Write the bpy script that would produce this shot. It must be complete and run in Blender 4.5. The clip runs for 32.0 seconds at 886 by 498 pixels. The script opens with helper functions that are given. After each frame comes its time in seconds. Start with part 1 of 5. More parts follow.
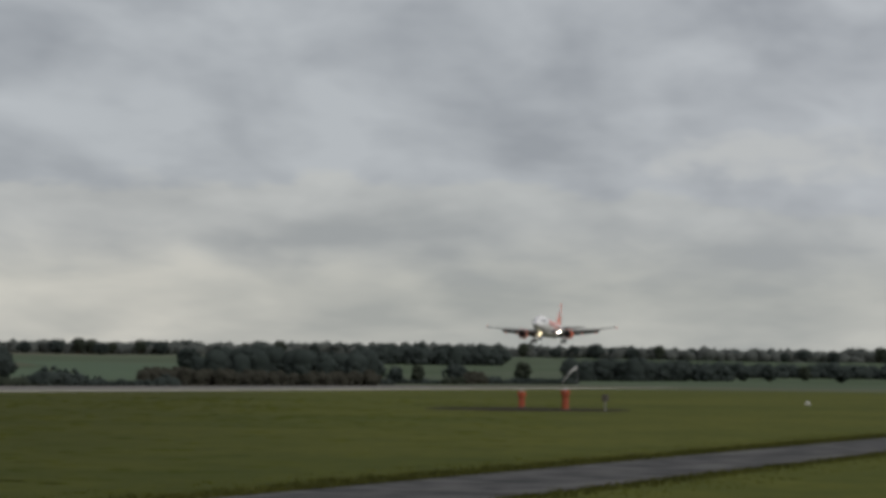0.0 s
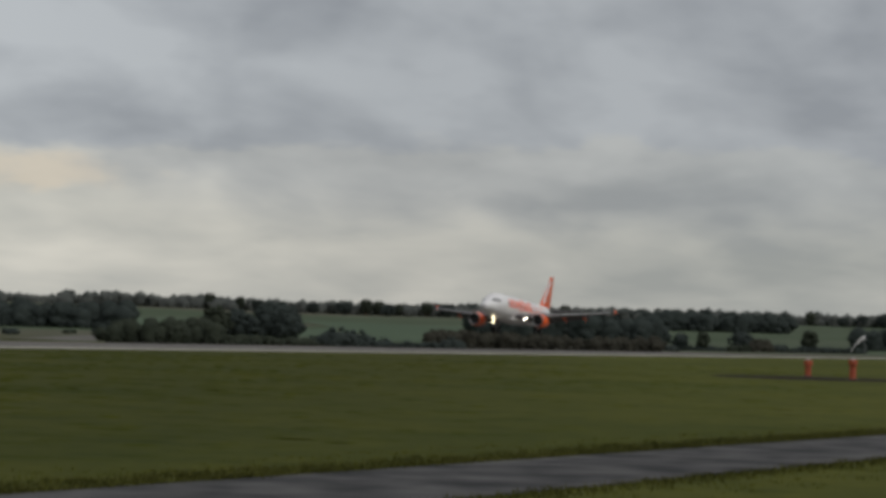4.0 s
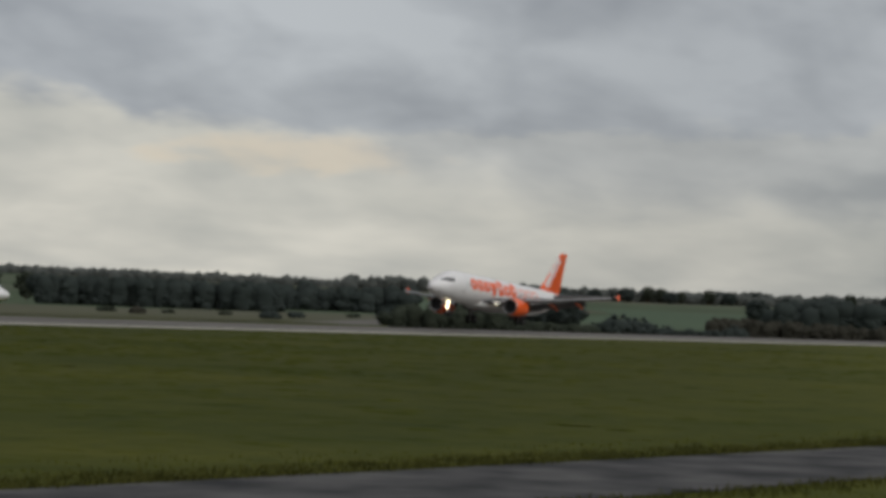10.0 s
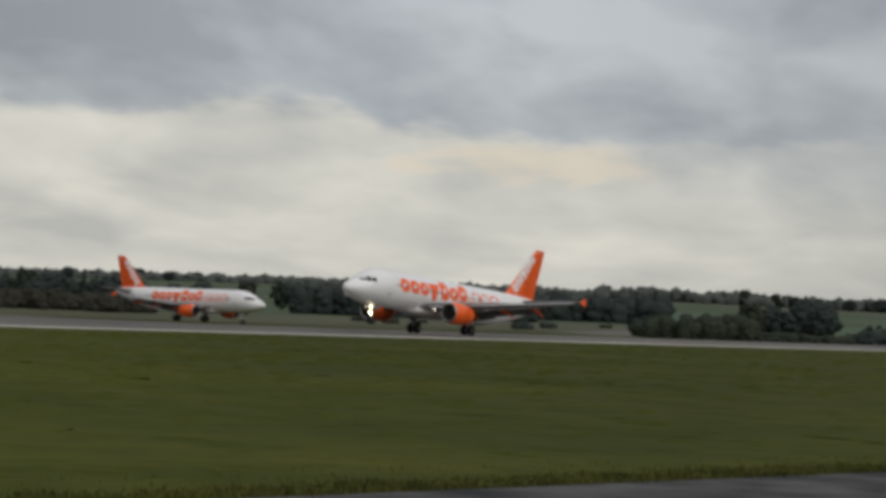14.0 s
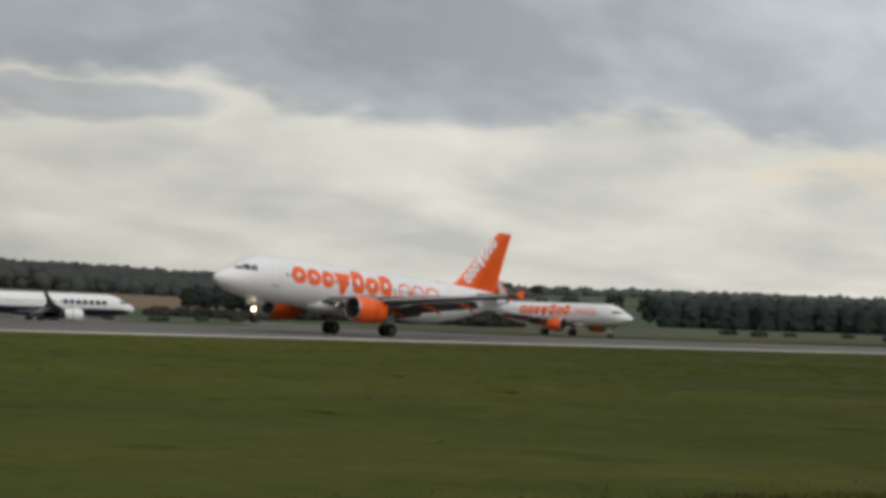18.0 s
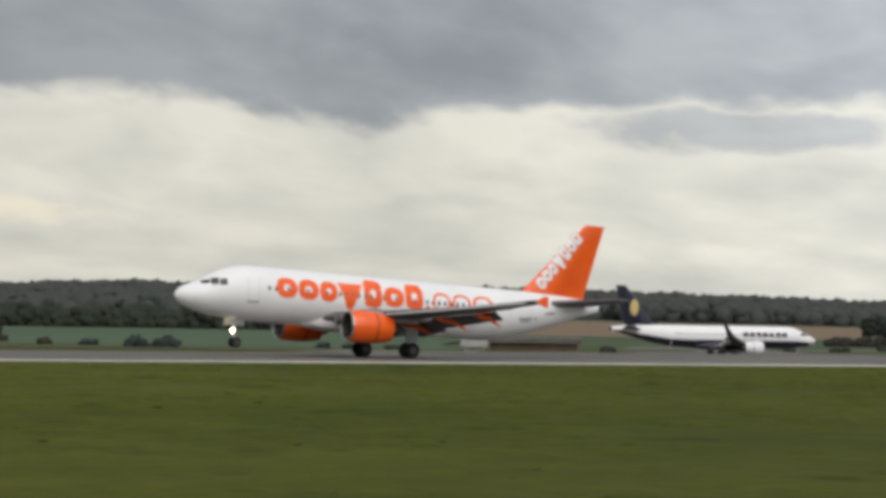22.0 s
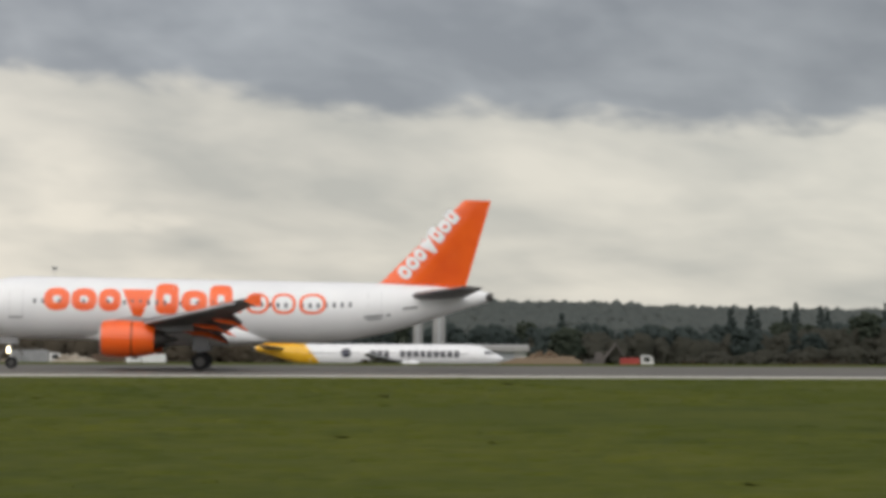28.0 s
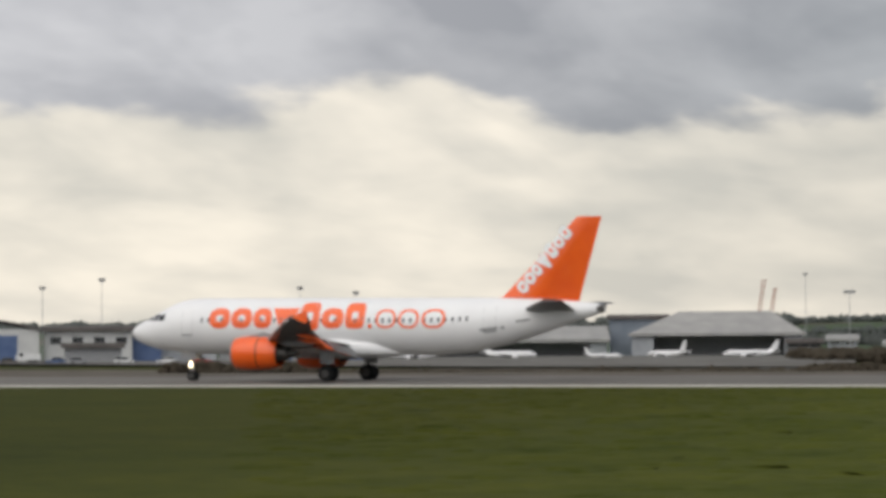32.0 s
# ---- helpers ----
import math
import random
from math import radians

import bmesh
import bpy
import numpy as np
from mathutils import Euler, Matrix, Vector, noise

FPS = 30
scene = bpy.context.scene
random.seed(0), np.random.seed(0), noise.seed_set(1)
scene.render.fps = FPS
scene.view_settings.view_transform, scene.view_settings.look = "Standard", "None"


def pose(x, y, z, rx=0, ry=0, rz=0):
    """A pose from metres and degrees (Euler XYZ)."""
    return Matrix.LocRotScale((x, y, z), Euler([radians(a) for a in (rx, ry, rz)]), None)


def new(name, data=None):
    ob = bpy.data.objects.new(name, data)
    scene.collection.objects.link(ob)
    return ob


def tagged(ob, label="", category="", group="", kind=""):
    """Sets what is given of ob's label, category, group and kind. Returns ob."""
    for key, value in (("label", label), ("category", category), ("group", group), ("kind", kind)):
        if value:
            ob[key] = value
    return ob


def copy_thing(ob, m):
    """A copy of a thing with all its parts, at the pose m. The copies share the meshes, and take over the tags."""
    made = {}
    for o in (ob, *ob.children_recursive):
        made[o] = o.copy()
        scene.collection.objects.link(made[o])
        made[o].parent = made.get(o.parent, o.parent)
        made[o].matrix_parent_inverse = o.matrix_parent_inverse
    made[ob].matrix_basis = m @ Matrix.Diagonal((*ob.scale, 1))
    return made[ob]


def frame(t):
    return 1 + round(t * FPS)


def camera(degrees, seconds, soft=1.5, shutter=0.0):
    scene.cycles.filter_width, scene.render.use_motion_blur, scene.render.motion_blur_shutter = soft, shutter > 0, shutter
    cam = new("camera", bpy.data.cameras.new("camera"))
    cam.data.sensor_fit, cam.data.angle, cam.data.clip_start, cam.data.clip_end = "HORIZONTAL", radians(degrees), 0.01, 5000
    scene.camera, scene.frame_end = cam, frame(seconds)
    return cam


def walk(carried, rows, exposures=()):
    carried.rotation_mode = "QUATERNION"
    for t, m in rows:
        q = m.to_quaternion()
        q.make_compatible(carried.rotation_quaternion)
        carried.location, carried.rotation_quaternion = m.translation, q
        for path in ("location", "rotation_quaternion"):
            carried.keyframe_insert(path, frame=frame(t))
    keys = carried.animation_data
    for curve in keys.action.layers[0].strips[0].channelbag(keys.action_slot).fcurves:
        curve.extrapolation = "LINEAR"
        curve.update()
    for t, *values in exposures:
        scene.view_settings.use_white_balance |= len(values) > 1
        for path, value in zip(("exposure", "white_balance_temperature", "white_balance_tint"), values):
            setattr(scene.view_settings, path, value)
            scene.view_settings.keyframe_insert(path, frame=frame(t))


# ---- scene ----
import collections

# Plan: x runs along the runway, y away from the viewer, z up. The viewer stands at the origin.
EYE = 2.421
RUN_Y = 168.4          # runway centre line
NEAR_EDGE, FAR_EDGE = 142.6, 194.5

# The stand turns left with the landing aircraft: seconds, turn, tilt, roll in degrees.
TURNS = [
    (0, -72.157, 2.911, 0.634), (0.5, -71.327, 2.929, 0.680), (1, -70.612, 2.734, 0.978), (1.5, -68.676, 2.292, 1.122), (2, -67.466, 2.105, 1.240), (2.5, -66.906, 2.067, 1.538),
    (3, -65.759, 2.033, 1.720), (3.5, -65.657, 1.987, 1.629), (5.5, -65.105, 1.884, 1.649), (6, -64.535, 1.808, 1.814), (6.5, -63.785, 1.699, 1.820), (7, -63.447, 1.653, 1.817),
    (7.5, -63.173, 1.643, 1.825), (8, -62.770, 1.615, 1.874), (8.5, -61.959, 1.462, 2.185), (9, -60.866, 1.276, 2.432), (9.5, -59.956, 1.347, 2.432), (10, -59.191, 1.465, 2.266),
    (10.5, -58.194, 1.608, 2.314), (11, -57.533, 1.778, 2.257), (11.5, -57.058, 1.794, 2.102), (12, -56.300, 1.799, 2.117), (12.5, -55.574, 1.745, 2.139), (13, -54.684, 1.616, 2.200),
    (13.5, -54.052, 1.547, 2.254), (14, -53.426, 1.473, 2.379), (14.5, -52.833, 1.395, 2.471), (16.5, -49.128, 1.529, 2.276), (17, -48.283, 1.635, 2.262), (17.5, -46.804, 1.599, 2.220),
    (18, -45.039, 1.453, 2.186), (18.5, -43.252, 1.458, 1.910), (19, -42.026, 1.861, 1.733), (19.5, -40.902, 2.135, 1.591), (20, -38.948, 2.015, 1.596), (20.5, -35.951, 1.690, 1.449),
    (21, -33.388, 1.428, 1.170), (21.5, -31.084, 1.375, 1.069), (22, -29.604, 1.779, 0.846), (22.5, -28.099, 2.156, 0.939), (23, -26.392, 2.123, 0.730), (23.5, -23.536, 2.262, 0.274),
    (24, -20.791, 2.371, 0.071), (24.5, -18.528, 2.531, -0.286), (25, -16.540, 2.721, -0.700), (25.5, -14.205, 2.311, -0.594), (27.5, -6.318, 2.037, 0.192), (28, -3.710, 1.969, 0.258),
    (28.5, -0.535, 1.768, 0.145), (29, 2.958, 2.022, 0.156), (29.5, 6.695, 2.494, 0.048), (30, 9.534, 2.298, -0.172), (30.5, 12.069, 2.247, -0.486), (31, 14.540, 2.356, -0.001),
    (31.5, 16.934, 2.539, -0.009), (32, 20.789, 2.244, -0.378),
]

cam = camera(20.058, 32.0, soft=4.2, shutter=0.0)
walk(cam, [(t, pose(0, 0, EYE, 90 + tilt, 0, turn) @ pose(0, 0, 0, 0, 0, roll)) for t, turn, tilt, roll in TURNS],
     exposures=[(0, -0.20), (1, -0.24), (3, -0.33), (6, -0.35), (9, -0.34), (13, -0.25), (17, -0.08), (20, 0.05), (22, 0.28), (25, 0.31), (29, 0.29), (32, 0.25)])


# ---- light ----
def build_world():
    w = bpy.data.worlds.new("overcast_sky")
    w.use_nodes = True
    scene.world = w
    nt = w.node_tree
    nt.nodes.clear()
    N, L = nt.nodes.new, nt.links.new
    out, bg = N("ShaderNodeOutputWorld"), N("ShaderNodeBackground")
    tc, sep = N("ShaderNodeTexCoord"), N("ShaderNodeSeparateXYZ")
    L(tc.outputs["Generated"], sep.inputs[0])
    sky = N("ShaderNodeTexSky")
    sky.sky_type, sky.sun_disc = "NISHITA", False
    sky.sun_elevation, sky.sun_rotation = radians(47), radians(-165)
    dim = N("ShaderNodeVectorMath")
    dim.operation = "SCALE"
    dim.inputs["Scale"].default_value = 0.09
    L(sky.outputs[0], dim.inputs[0])

    def calc(op, *vals, clamp=False):
        n = N("ShaderNodeMath")
        n.operation, n.use_clamp = op, clamp
        for k, v in enumerate(vals):
            if isinstance(v, (int, float)):
                n.inputs[k].default_value = v
            else:
                L(v, n.inputs[k])
        return n.outputs[0]

    def smooth(value, lo, hi):
        r = N("ShaderNodeMapRange")
        r.interpolation_type = "SMOOTHSTEP"
        r.inputs["From Min"].default_value, r.inputs["From Max"].default_value = lo, hi
        L(value, r.inputs["Value"])
        return r.outputs[0]

    def curve(fac, points):
        c = N("ShaderNodeFloatCurve")
        q = c.mapping.curves[0].points
        for k, p in enumerate(points):
            if k == 0:
                q[0].location = p
            elif k == len(points) - 1:
                q[-1].location = p
            else:
                q.new(*p)
        c.mapping.update()
        L(fac, c.inputs["Value"])
        return c.outputs[0]

    def ramp(fac, *stops):
        r = N("ShaderNodeValToRGB")
        e = r.color_ramp.elements
        for k, (p, c) in enumerate(stops):
            q = e[k] if k < 2 else e.new(p)
            q.position, q.color = p, (*c, 1)
        L(fac, r.inputs[0])
        return r.outputs[0]

    def blend(fac, a, b, mode="MIX"):
        x = N("ShaderNodeMix")
        x.data_type, x.blend_type = "RGBA", mode
        if isinstance(fac, float):
            x.inputs["Factor"].default_value = fac
        else:
            L(fac, x.inputs["Factor"])
        L(a, x.inputs["A"])
        L(b, x.inputs["B"])
        return x.outputs["Result"]

    # bearing and height of each ray, in degrees; the cloud rows close up towards the horizon
    az = calc("MULTIPLY", calc("ARCTAN2", calc("MULTIPLY", sep.outputs[0], -1.0), sep.outputs[1]), 57.29578)
    el = calc("MULTIPLY", calc("ARCSINE", sep.outputs[2]), 57.29578)
    turn = calc("DIVIDE", calc("ADD", az, 90.0), 130.0, clamp=True)
    up = calc("MULTIPLY", calc("POWER", calc("MAXIMUM", sep.outputs[2], 0.0), 0.65), 1.5)
    comb = N("ShaderNodeCombineXYZ")
    L(calc("ADD", sep.outputs[0], calc("MULTIPLY", up, 0.25)), comb.inputs[0])
    L(sep.outputs[1], comb.inputs[1])
    L(up, comb.inputs[2])

    def puff(scale, detail, rough, dist=0.0, off=(0, 0, 0)):
        mp = N("ShaderNodeMapping")
        mp.inputs["Location"].default_value = off
        L(comb.outputs[0], mp.inputs[0])
        n = N("ShaderNodeTexNoise")
        n.inputs["Scale"].default_value, n.inputs["Detail"].default_value = scale, detail
        n.inputs["Roughness"].default_value, n.inputs["Distortion"].default_value = rough, dist
        L(mp.outputs[0], n.inputs["Vector"])
        return n.outputs["Fac"]

    big = puff(5.5, 2, 0.45, 0.2, (3.1, 1.7, 0))
    mid = puff(15.0, 3, 0.46, 0.3, (0.4, 5.2, 0))
    fine = puff(44.0, 3, 0.5, 0.2, (7.4, 2.2, 0))

    def off(value, k):
        return calc("MULTIPLY", calc("SUBTRACT", value, 0.5), k)

    ragged = calc("ADD", calc("ADD", off(mid, 1.9), off(big, 1.0)), off(fine, 0.7))
    # a heavy sheet of cloud whose base hangs at a height that changes along the horizon
    # behind the viewer the unseen base is lowered to darken the fuselage flanks
    base = [(-180, 1.5), (-130, 2.0), (-95, 3.4), (-82, 3.8), (-77, 4.1), (-72, 4.3), (-66, 4.3), (-60, 4.3), (-57, 4.1), (-54, 4.4), (-51.5, 4.5), (-49, 5.0), (-46.5, 4.5), (-44, 4.2), (-41, 4.9), (-38, 5.2), (-33, 5.0), (-29, 4.8),
            (-25, 4.9), (-20, 5.15), (-15, 5.0), (-11, 5.05), (-5, 5.3), (1, 5.8), (7, 6.2), (12, 5.35), (18.5, 5.35), (21.5, 6.4), (24.5, 5.7), (40, 5.6), (75, 4.6), (120, 2.5), (180, 1.5)]
    hang = calc("MULTIPLY", curve(calc("DIVIDE", calc("ADD", az, 180.0), 360.0), [((a + 180) / 360, e / 10) for a, e in base]), 10.0)
    sheet = smooth(calc("ADD", calc("SUBTRACT", el, hang), ragged), -0.45, 0.15)

    def patch(a, e, wide, tall, lo, hi):
        r2 = calc("ADD", calc("POWER", calc("DIVIDE", calc("SUBTRACT", az, a), wide), 2.0), calc("POWER", calc("DIVIDE", calc("SUBTRACT", el, e), tall), 2.0))
        return smooth(calc("ADD", r2, calc("ADD", off(mid, 5.0), off(fine, 3.0))), hi, lo)

    # a stray dark cloud below the sheet
    sheet = calc("MAXIMUM", sheet, calc("MULTIPLY", patch(-36.1, 4.5, 2.9, 0.52, 0.1, 1.4), 0.8))
    # a thinner grey veil under the sheet at the threshold end
    low = [(-90, 2.5), (-72, 2.7), (-64, 2.6), (-60, 2.9), (-57, 4.0), (-54, 7.0), (40, 9.0)]
    veil = smooth(calc("ADD", calc("SUBTRACT", el, calc("MULTIPLY", curve(turn, [((a + 90) / 130, e / 10) for a, e in low]), 10.0)), ragged), -0.8, 0.9)
    sheet = calc("MAXIMUM", sheet, calc("MULTIPLY", veil, 0.55))
    lump = calc("ADD", calc("ADD", calc("MULTIPLY", mid, 0.5), calc("MULTIPLY", big, 0.38)), calc("MULTIPLY", fine, 0.12))
    heavy = ramp(lump, (0.40, (0.43, 0.448, 0.47)), (0.60, (0.28, 0.295, 0.32)))
    light = ramp(lump, (0.39, (0.74, 0.725, 0.665)), (0.62, (0.49, 0.50, 0.48)))

    def bearing(*stops):
        return ramp(turn, *[((a + 90) / 130, c) for a, c in stops])

    # cloud colour by bearing, tuned along with the exposure to fit the camera's view
    light = blend(1.0, light, bearing((-84, (0.83, 0.85, 0.87)), (35, (1.12, 1.05, 0.98)), (-73, (0.82, 0.838, 0.845)), (-65, (0.895, 0.895, 0.89)), (-56, (1.145, 1.13, 1.10)), (-42, (1.10, 1.083, 1.055)),
                                      (-30, (0.885, 0.866, 0.83)), (-18, (0.83, 0.812, 0.778)), (2, (0.825, 0.79, 0.755)), (20, (1.145, 1.07, 1.0))), "MULTIPLY")
    heavy = blend(1.0, heavy, bearing((-84, (1.40, 1.40, 1.40)), (35, (1.45, 1.375, 1.34)), (-73, (1.24, 1.25, 1.25)), (-65, (1.21, 1.22, 1.22)), (-56, (1.43, 1.44, 1.43)), (-49, (1.38, 1.39, 1.39)), (-42, (1.10, 1.11, 1.11)),
                                      (-30, (0.765, 0.765, 0.765)), (-18, (0.62, 0.62, 0.62)), (2, (0.835, 0.835, 0.835)), (11, (0.86, 0.84, 0.83)), (20, (1.08, 1.03, 1.01))), "MULTIPLY")
    # thin warm breaks in the low cloud
    for a, e, wide, tall, k, tint in ((-55.4, 3.5, 2.6, 0.45, 0.5, (0.84, 0.71, 0.54)), (-19.6, 2.45, 1.7, 0.34, 0.45, (0.80, 0.70, 0.52)), (3.9, 2.55, 1.8, 0.32, 0.4, (0.76, 0.70, 0.60))):
        warm = N("ShaderNodeRGB")
        warm.outputs[0].default_value = (*tint, 1)
        light = blend(calc("MULTIPLY", patch(a, e, wide, tall, 0.0, 1.5), k), light, warm.outputs[0])
    cloud = blend(sheet, light, heavy)
    # a pale gap where the sheet is thin, over the approach
    pale = N("ShaderNodeRGB")
    pale.outputs[0].default_value = (0.58, 0.59, 0.585, 1)
    cloud = blend(calc("MULTIPLY", patch(-80.2, 5.0, 2.9, 0.62, 0.0, 1.6), 0.75), cloud, pale.outputs[0])
    mix = N("ShaderNodeMix")
    mix.data_type = "RGBA"
    mix.inputs["Factor"].default_value = 0.94
    L(dim.outputs[0], mix.inputs["A"])
    L(cloud, mix.inputs["B"])
    L(mix.outputs["Result"], bg.inputs[0])
    bg.inputs[1].default_value = 1.0
    L(bg.outputs[0], out.inputs[0])


build_world()
sun = new("sun", bpy.data.lights.new("sun", "SUN"))
sun.data.energy, sun.data.angle, sun.data.color = 1.4, radians(75), (1.0, 0.95, 0.88)
sun.matrix_world = pose(0, 0, 300, 43, 0, -15)


# ---- materials ----
def material(name, base, rough=0.6, metal=0.0, second=None, scale=2.0, bump=0.0, bump_scale=20.0, emit=None, power=0.0, coords="Object", detail=6, coat=0.0, spread=(0.35, 0.65)):
    m = bpy.data.materials.new(name)
    m.use_nodes = True
    nt = m.node_tree
    b = nt.nodes["Principled BSDF"]
    b.inputs["Base Color"].default_value = (*base, 1)
    b.inputs["Roughness"].default_value, b.inputs["Metallic"].default_value = rough, metal
    b.inputs["Coat Weight"].default_value = coat
    if rough >= 0.9:
        b.inputs["Specular IOR Level"].default_value = 0.06
    tc = nt.nodes.new("ShaderNodeTexCoord")
    if second:
        n = nt.nodes.new("ShaderNodeTexNoise")
        n.inputs["Scale"].default_value, n.inputs["Detail"].default_value = scale, detail
        r = nt.nodes.new("ShaderNodeValToRGB")
        r.color_ramp.elements[0].position, r.color_ramp.elements[0].color = spread[0], (*base, 1)
        r.color_ramp.elements[1].position, r.color_ramp.elements[1].color = spread[1], (*second, 1)
        nt.links.new(tc.outputs[coords], n.inputs["Vector"])
        nt.links.new(n.outputs["Fac"], r.inputs[0])
        nt.links.new(r.outputs[0], b.inputs["Base Color"])
    if bump:
        n = nt.nodes.new("ShaderNodeTexNoise")
        n.inputs["Scale"].default_value, n.inputs["Detail"].default_value = bump_scale, 4
        p = nt.nodes.new("ShaderNodeBump")
        p.inputs["Strength"].default_value = bump
        nt.links.new(tc.outputs[coords], n.inputs["Vector"])
        nt.links.new(n.outputs["Fac"], p.inputs["Height"])
        nt.links.new(p.outputs[0], b.inputs["Normal"])
    if emit:
        b.inputs["Emission Color"].default_value, b.inputs["Emission Strength"].default_value = (*emit, 1), power
    return m


def ground_material():
    """Airfield grass near by, a quilt of meadow, stubble and ploughed fields far off."""
    m = bpy.data.materials.new("grassland")
    m.use_nodes = True
    nt = m.node_tree
    N, L = nt.nodes.new, nt.links.new
    b = nt.nodes["Principled BSDF"]
    b.inputs["Roughness"].default_value = 0.95
    b.inputs["Specular IOR Level"].default_value = 0.07
    geo = N("ShaderNodeNewGeometry")

    def noise_node(scale, detail=5, rough=0.6, squash=None):
        n = N("ShaderNodeTexNoise")
        n.inputs["Scale"].default_value, n.inputs["Detail"].default_value, n.inputs["Roughness"].default_value = scale, detail, rough
        if squash:
            mp = N("ShaderNodeMapping")
            mp.inputs["Scale"].default_value = squash
            L(geo.outputs["Position"], mp.inputs[0])
            L(mp.outputs[0], n.inputs["Vector"])
        else:
            L(geo.outputs["Position"], n.inputs["Vector"])
        return n.outputs["Fac"]

    def ramp(fac, *stops):
        r = N("ShaderNodeValToRGB")
        e = r.color_ramp.elements
        for i, (p, c) in enumerate(stops):
            k = e[i] if i < 2 else e.new(p)
            k.position, k.color = p, (*c, 1)
        L(fac, r.inputs[0])
        return r.outputs[0]

    def mix(fac, a, b_, mode="MIX"):
        x = N("ShaderNodeMix")
        x.data_type, x.blend_type = "RGBA", mode
        if isinstance(fac, float):
            x.inputs["Factor"].default_value = fac
        else:
            L(fac, x.inputs["Factor"])
        L(a, x.inputs["A"])
        L(b_, x.inputs["B"])
        return x.outputs["Result"]

    broad = ramp(noise_node(0.035, 6, 0.65, (1.0, 0.8, 1)), (0.34, (0.066, 0.083, 0.0150)), (0.66, (0.108, 0.116, 0.024)))
    tuft = ramp(noise_node(0.30, 6, 0.65), (0.34, (0.77, 0.82, 0.78)), (0.66, (1.06, 1.04, 1.0)))
    grass = mix(1.0, broad, tuft, "MULTIPLY")
    grass = mix(1.0, grass, ramp(noise_node(1.6, 4, 0.6), (0.3, (0.80, 0.84, 0.80)), (0.7, (1.15, 1.12, 1.1))), "MULTIPLY")
    # scattered rank tufts
    grass = mix(1.0, grass, ramp(noise_node(0.45, 3, 0.5, (0.8, 0.5, 1)), (0.58, (1, 1, 1)), (0.68, (0.74, 0.80, 0.76))), "MULTIPLY")
    # the grass colour darkens towards the threshold end, split by bearing to fit the camera's view
    xyz = N("ShaderNodeVectorMath")
    xyz.operation = "DOT_PRODUCT"
    xyz.inputs[1].default_value = (1.0, -0.9, 0.0)
    L(geo.outputs["Position"], xyz.inputs[0])
    wax = N("ShaderNodeMapRange")
    wax.interpolation_type = "SMOOTHSTEP"
    wax.inputs["From Min"].default_value, wax.inputs["From Max"].default_value = -25, 35
    L(xyz.outputs["Value"], wax.inputs["Value"])
    grass = mix(1.0, grass, ramp(wax.outputs[0], (0.0, (0.84, 0.83, 0.65)), (1.0, (0.64, 0.63, 0.50))), "MULTIPLY")
    # darker again at the far left, fitted to the camera's view
    far_end = N("ShaderNodeVectorMath")
    far_end.operation = "DOT_PRODUCT"
    far_end.inputs[1].default_value = (-1.0, -0.12, 0.0)
    L(geo.outputs["Position"], far_end.inputs[0])
    wax = N("ShaderNodeMapRange")
    wax.interpolation_type = "SMOOTHSTEP"
    wax.inputs["From Min"].default_value, wax.inputs["From Max"].default_value = -4, 28
    L(far_end.outputs["Value"], wax.inputs["Value"])
    grass = mix(1.0, grass, ramp(wax.outputs[0], (0.0, (1, 1, 1)), (1.0, (0.62, 0.61, 0.48))), "MULTIPLY")
    # paler grass beyond the marker posts, bounded along a sight line to fit the camera's view
    strip = N("ShaderNodeVectorMath")
    strip.operation = "DOT_PRODUCT"
    strip.inputs[1].default_value = (0.40, -1.0, 0.0)
    L(geo.outputs["Position"], strip.inputs[0])
    wax = N("ShaderNodeMapRange")
    wax.interpolation_type = "SMOOTHSTEP"
    wax.inputs["From Min"].default_value, wax.inputs["From Max"].default_value = -14, 14
    L(strip.outputs["Value"], wax.inputs["Value"])
    grass = mix(1.0, grass, ramp(wax.outputs[0], (0.0, (1, 1, 1)), (1.0, (1.46, 1.42, 1.40))), "MULTIPLY")
    # far fields, grey-green with the distance haze put into their colour
    vor = N("ShaderNodeTexVoronoi")
    vor.inputs["Scale"].default_value = 0.0042
    vor.inputs["Randomness"].default_value = 0.85
    L(geo.outputs["Position"], vor.inputs["Vector"])
    sp = N("ShaderNodeSeparateColor")
    L(vor.outputs["Color"], sp.inputs[0])
    fields = ramp(sp.outputs[0], (0.0, (0.075, 0.105, 0.06)), (0.98, (0.125, 0.118, 0.085)), (0.45, (0.085, 0.115, 0.07)), (0.7, (0.092, 0.118, 0.075)), (0.84, (0.105, 0.118, 0.08)))
    fields = mix(1.0, fields, ramp(noise_node(0.02, 4), (0.3, (0.75, 0.75, 0.75)), (0.7, (1, 1, 1))), "MULTIPLY")
    dist = N("ShaderNodeVectorMath")
    dist.operation = "LENGTH"
    L(geo.outputs["Position"], dist.inputs[0])
    far = N("ShaderNodeMapRange")
    far.interpolation_type = "SMOOTHSTEP"
    far.inputs["From Min"].default_value, far.inputs["From Max"].default_value = 480, 620
    L(dist.outputs["Value"], far.inputs["Value"])
    L(mix(far.outputs[0], grass, fields), b.inputs["Base Color"])
    bp = N("ShaderNodeBump")
    bp.inputs["Strength"].default_value, bp.inputs["Distance"].default_value = 0.15, 0.08
    L(noise_node(2.2, 6, 0.7), bp.inputs["Height"])
    L(bp.outputs[0], b.inputs["Normal"])
    return m


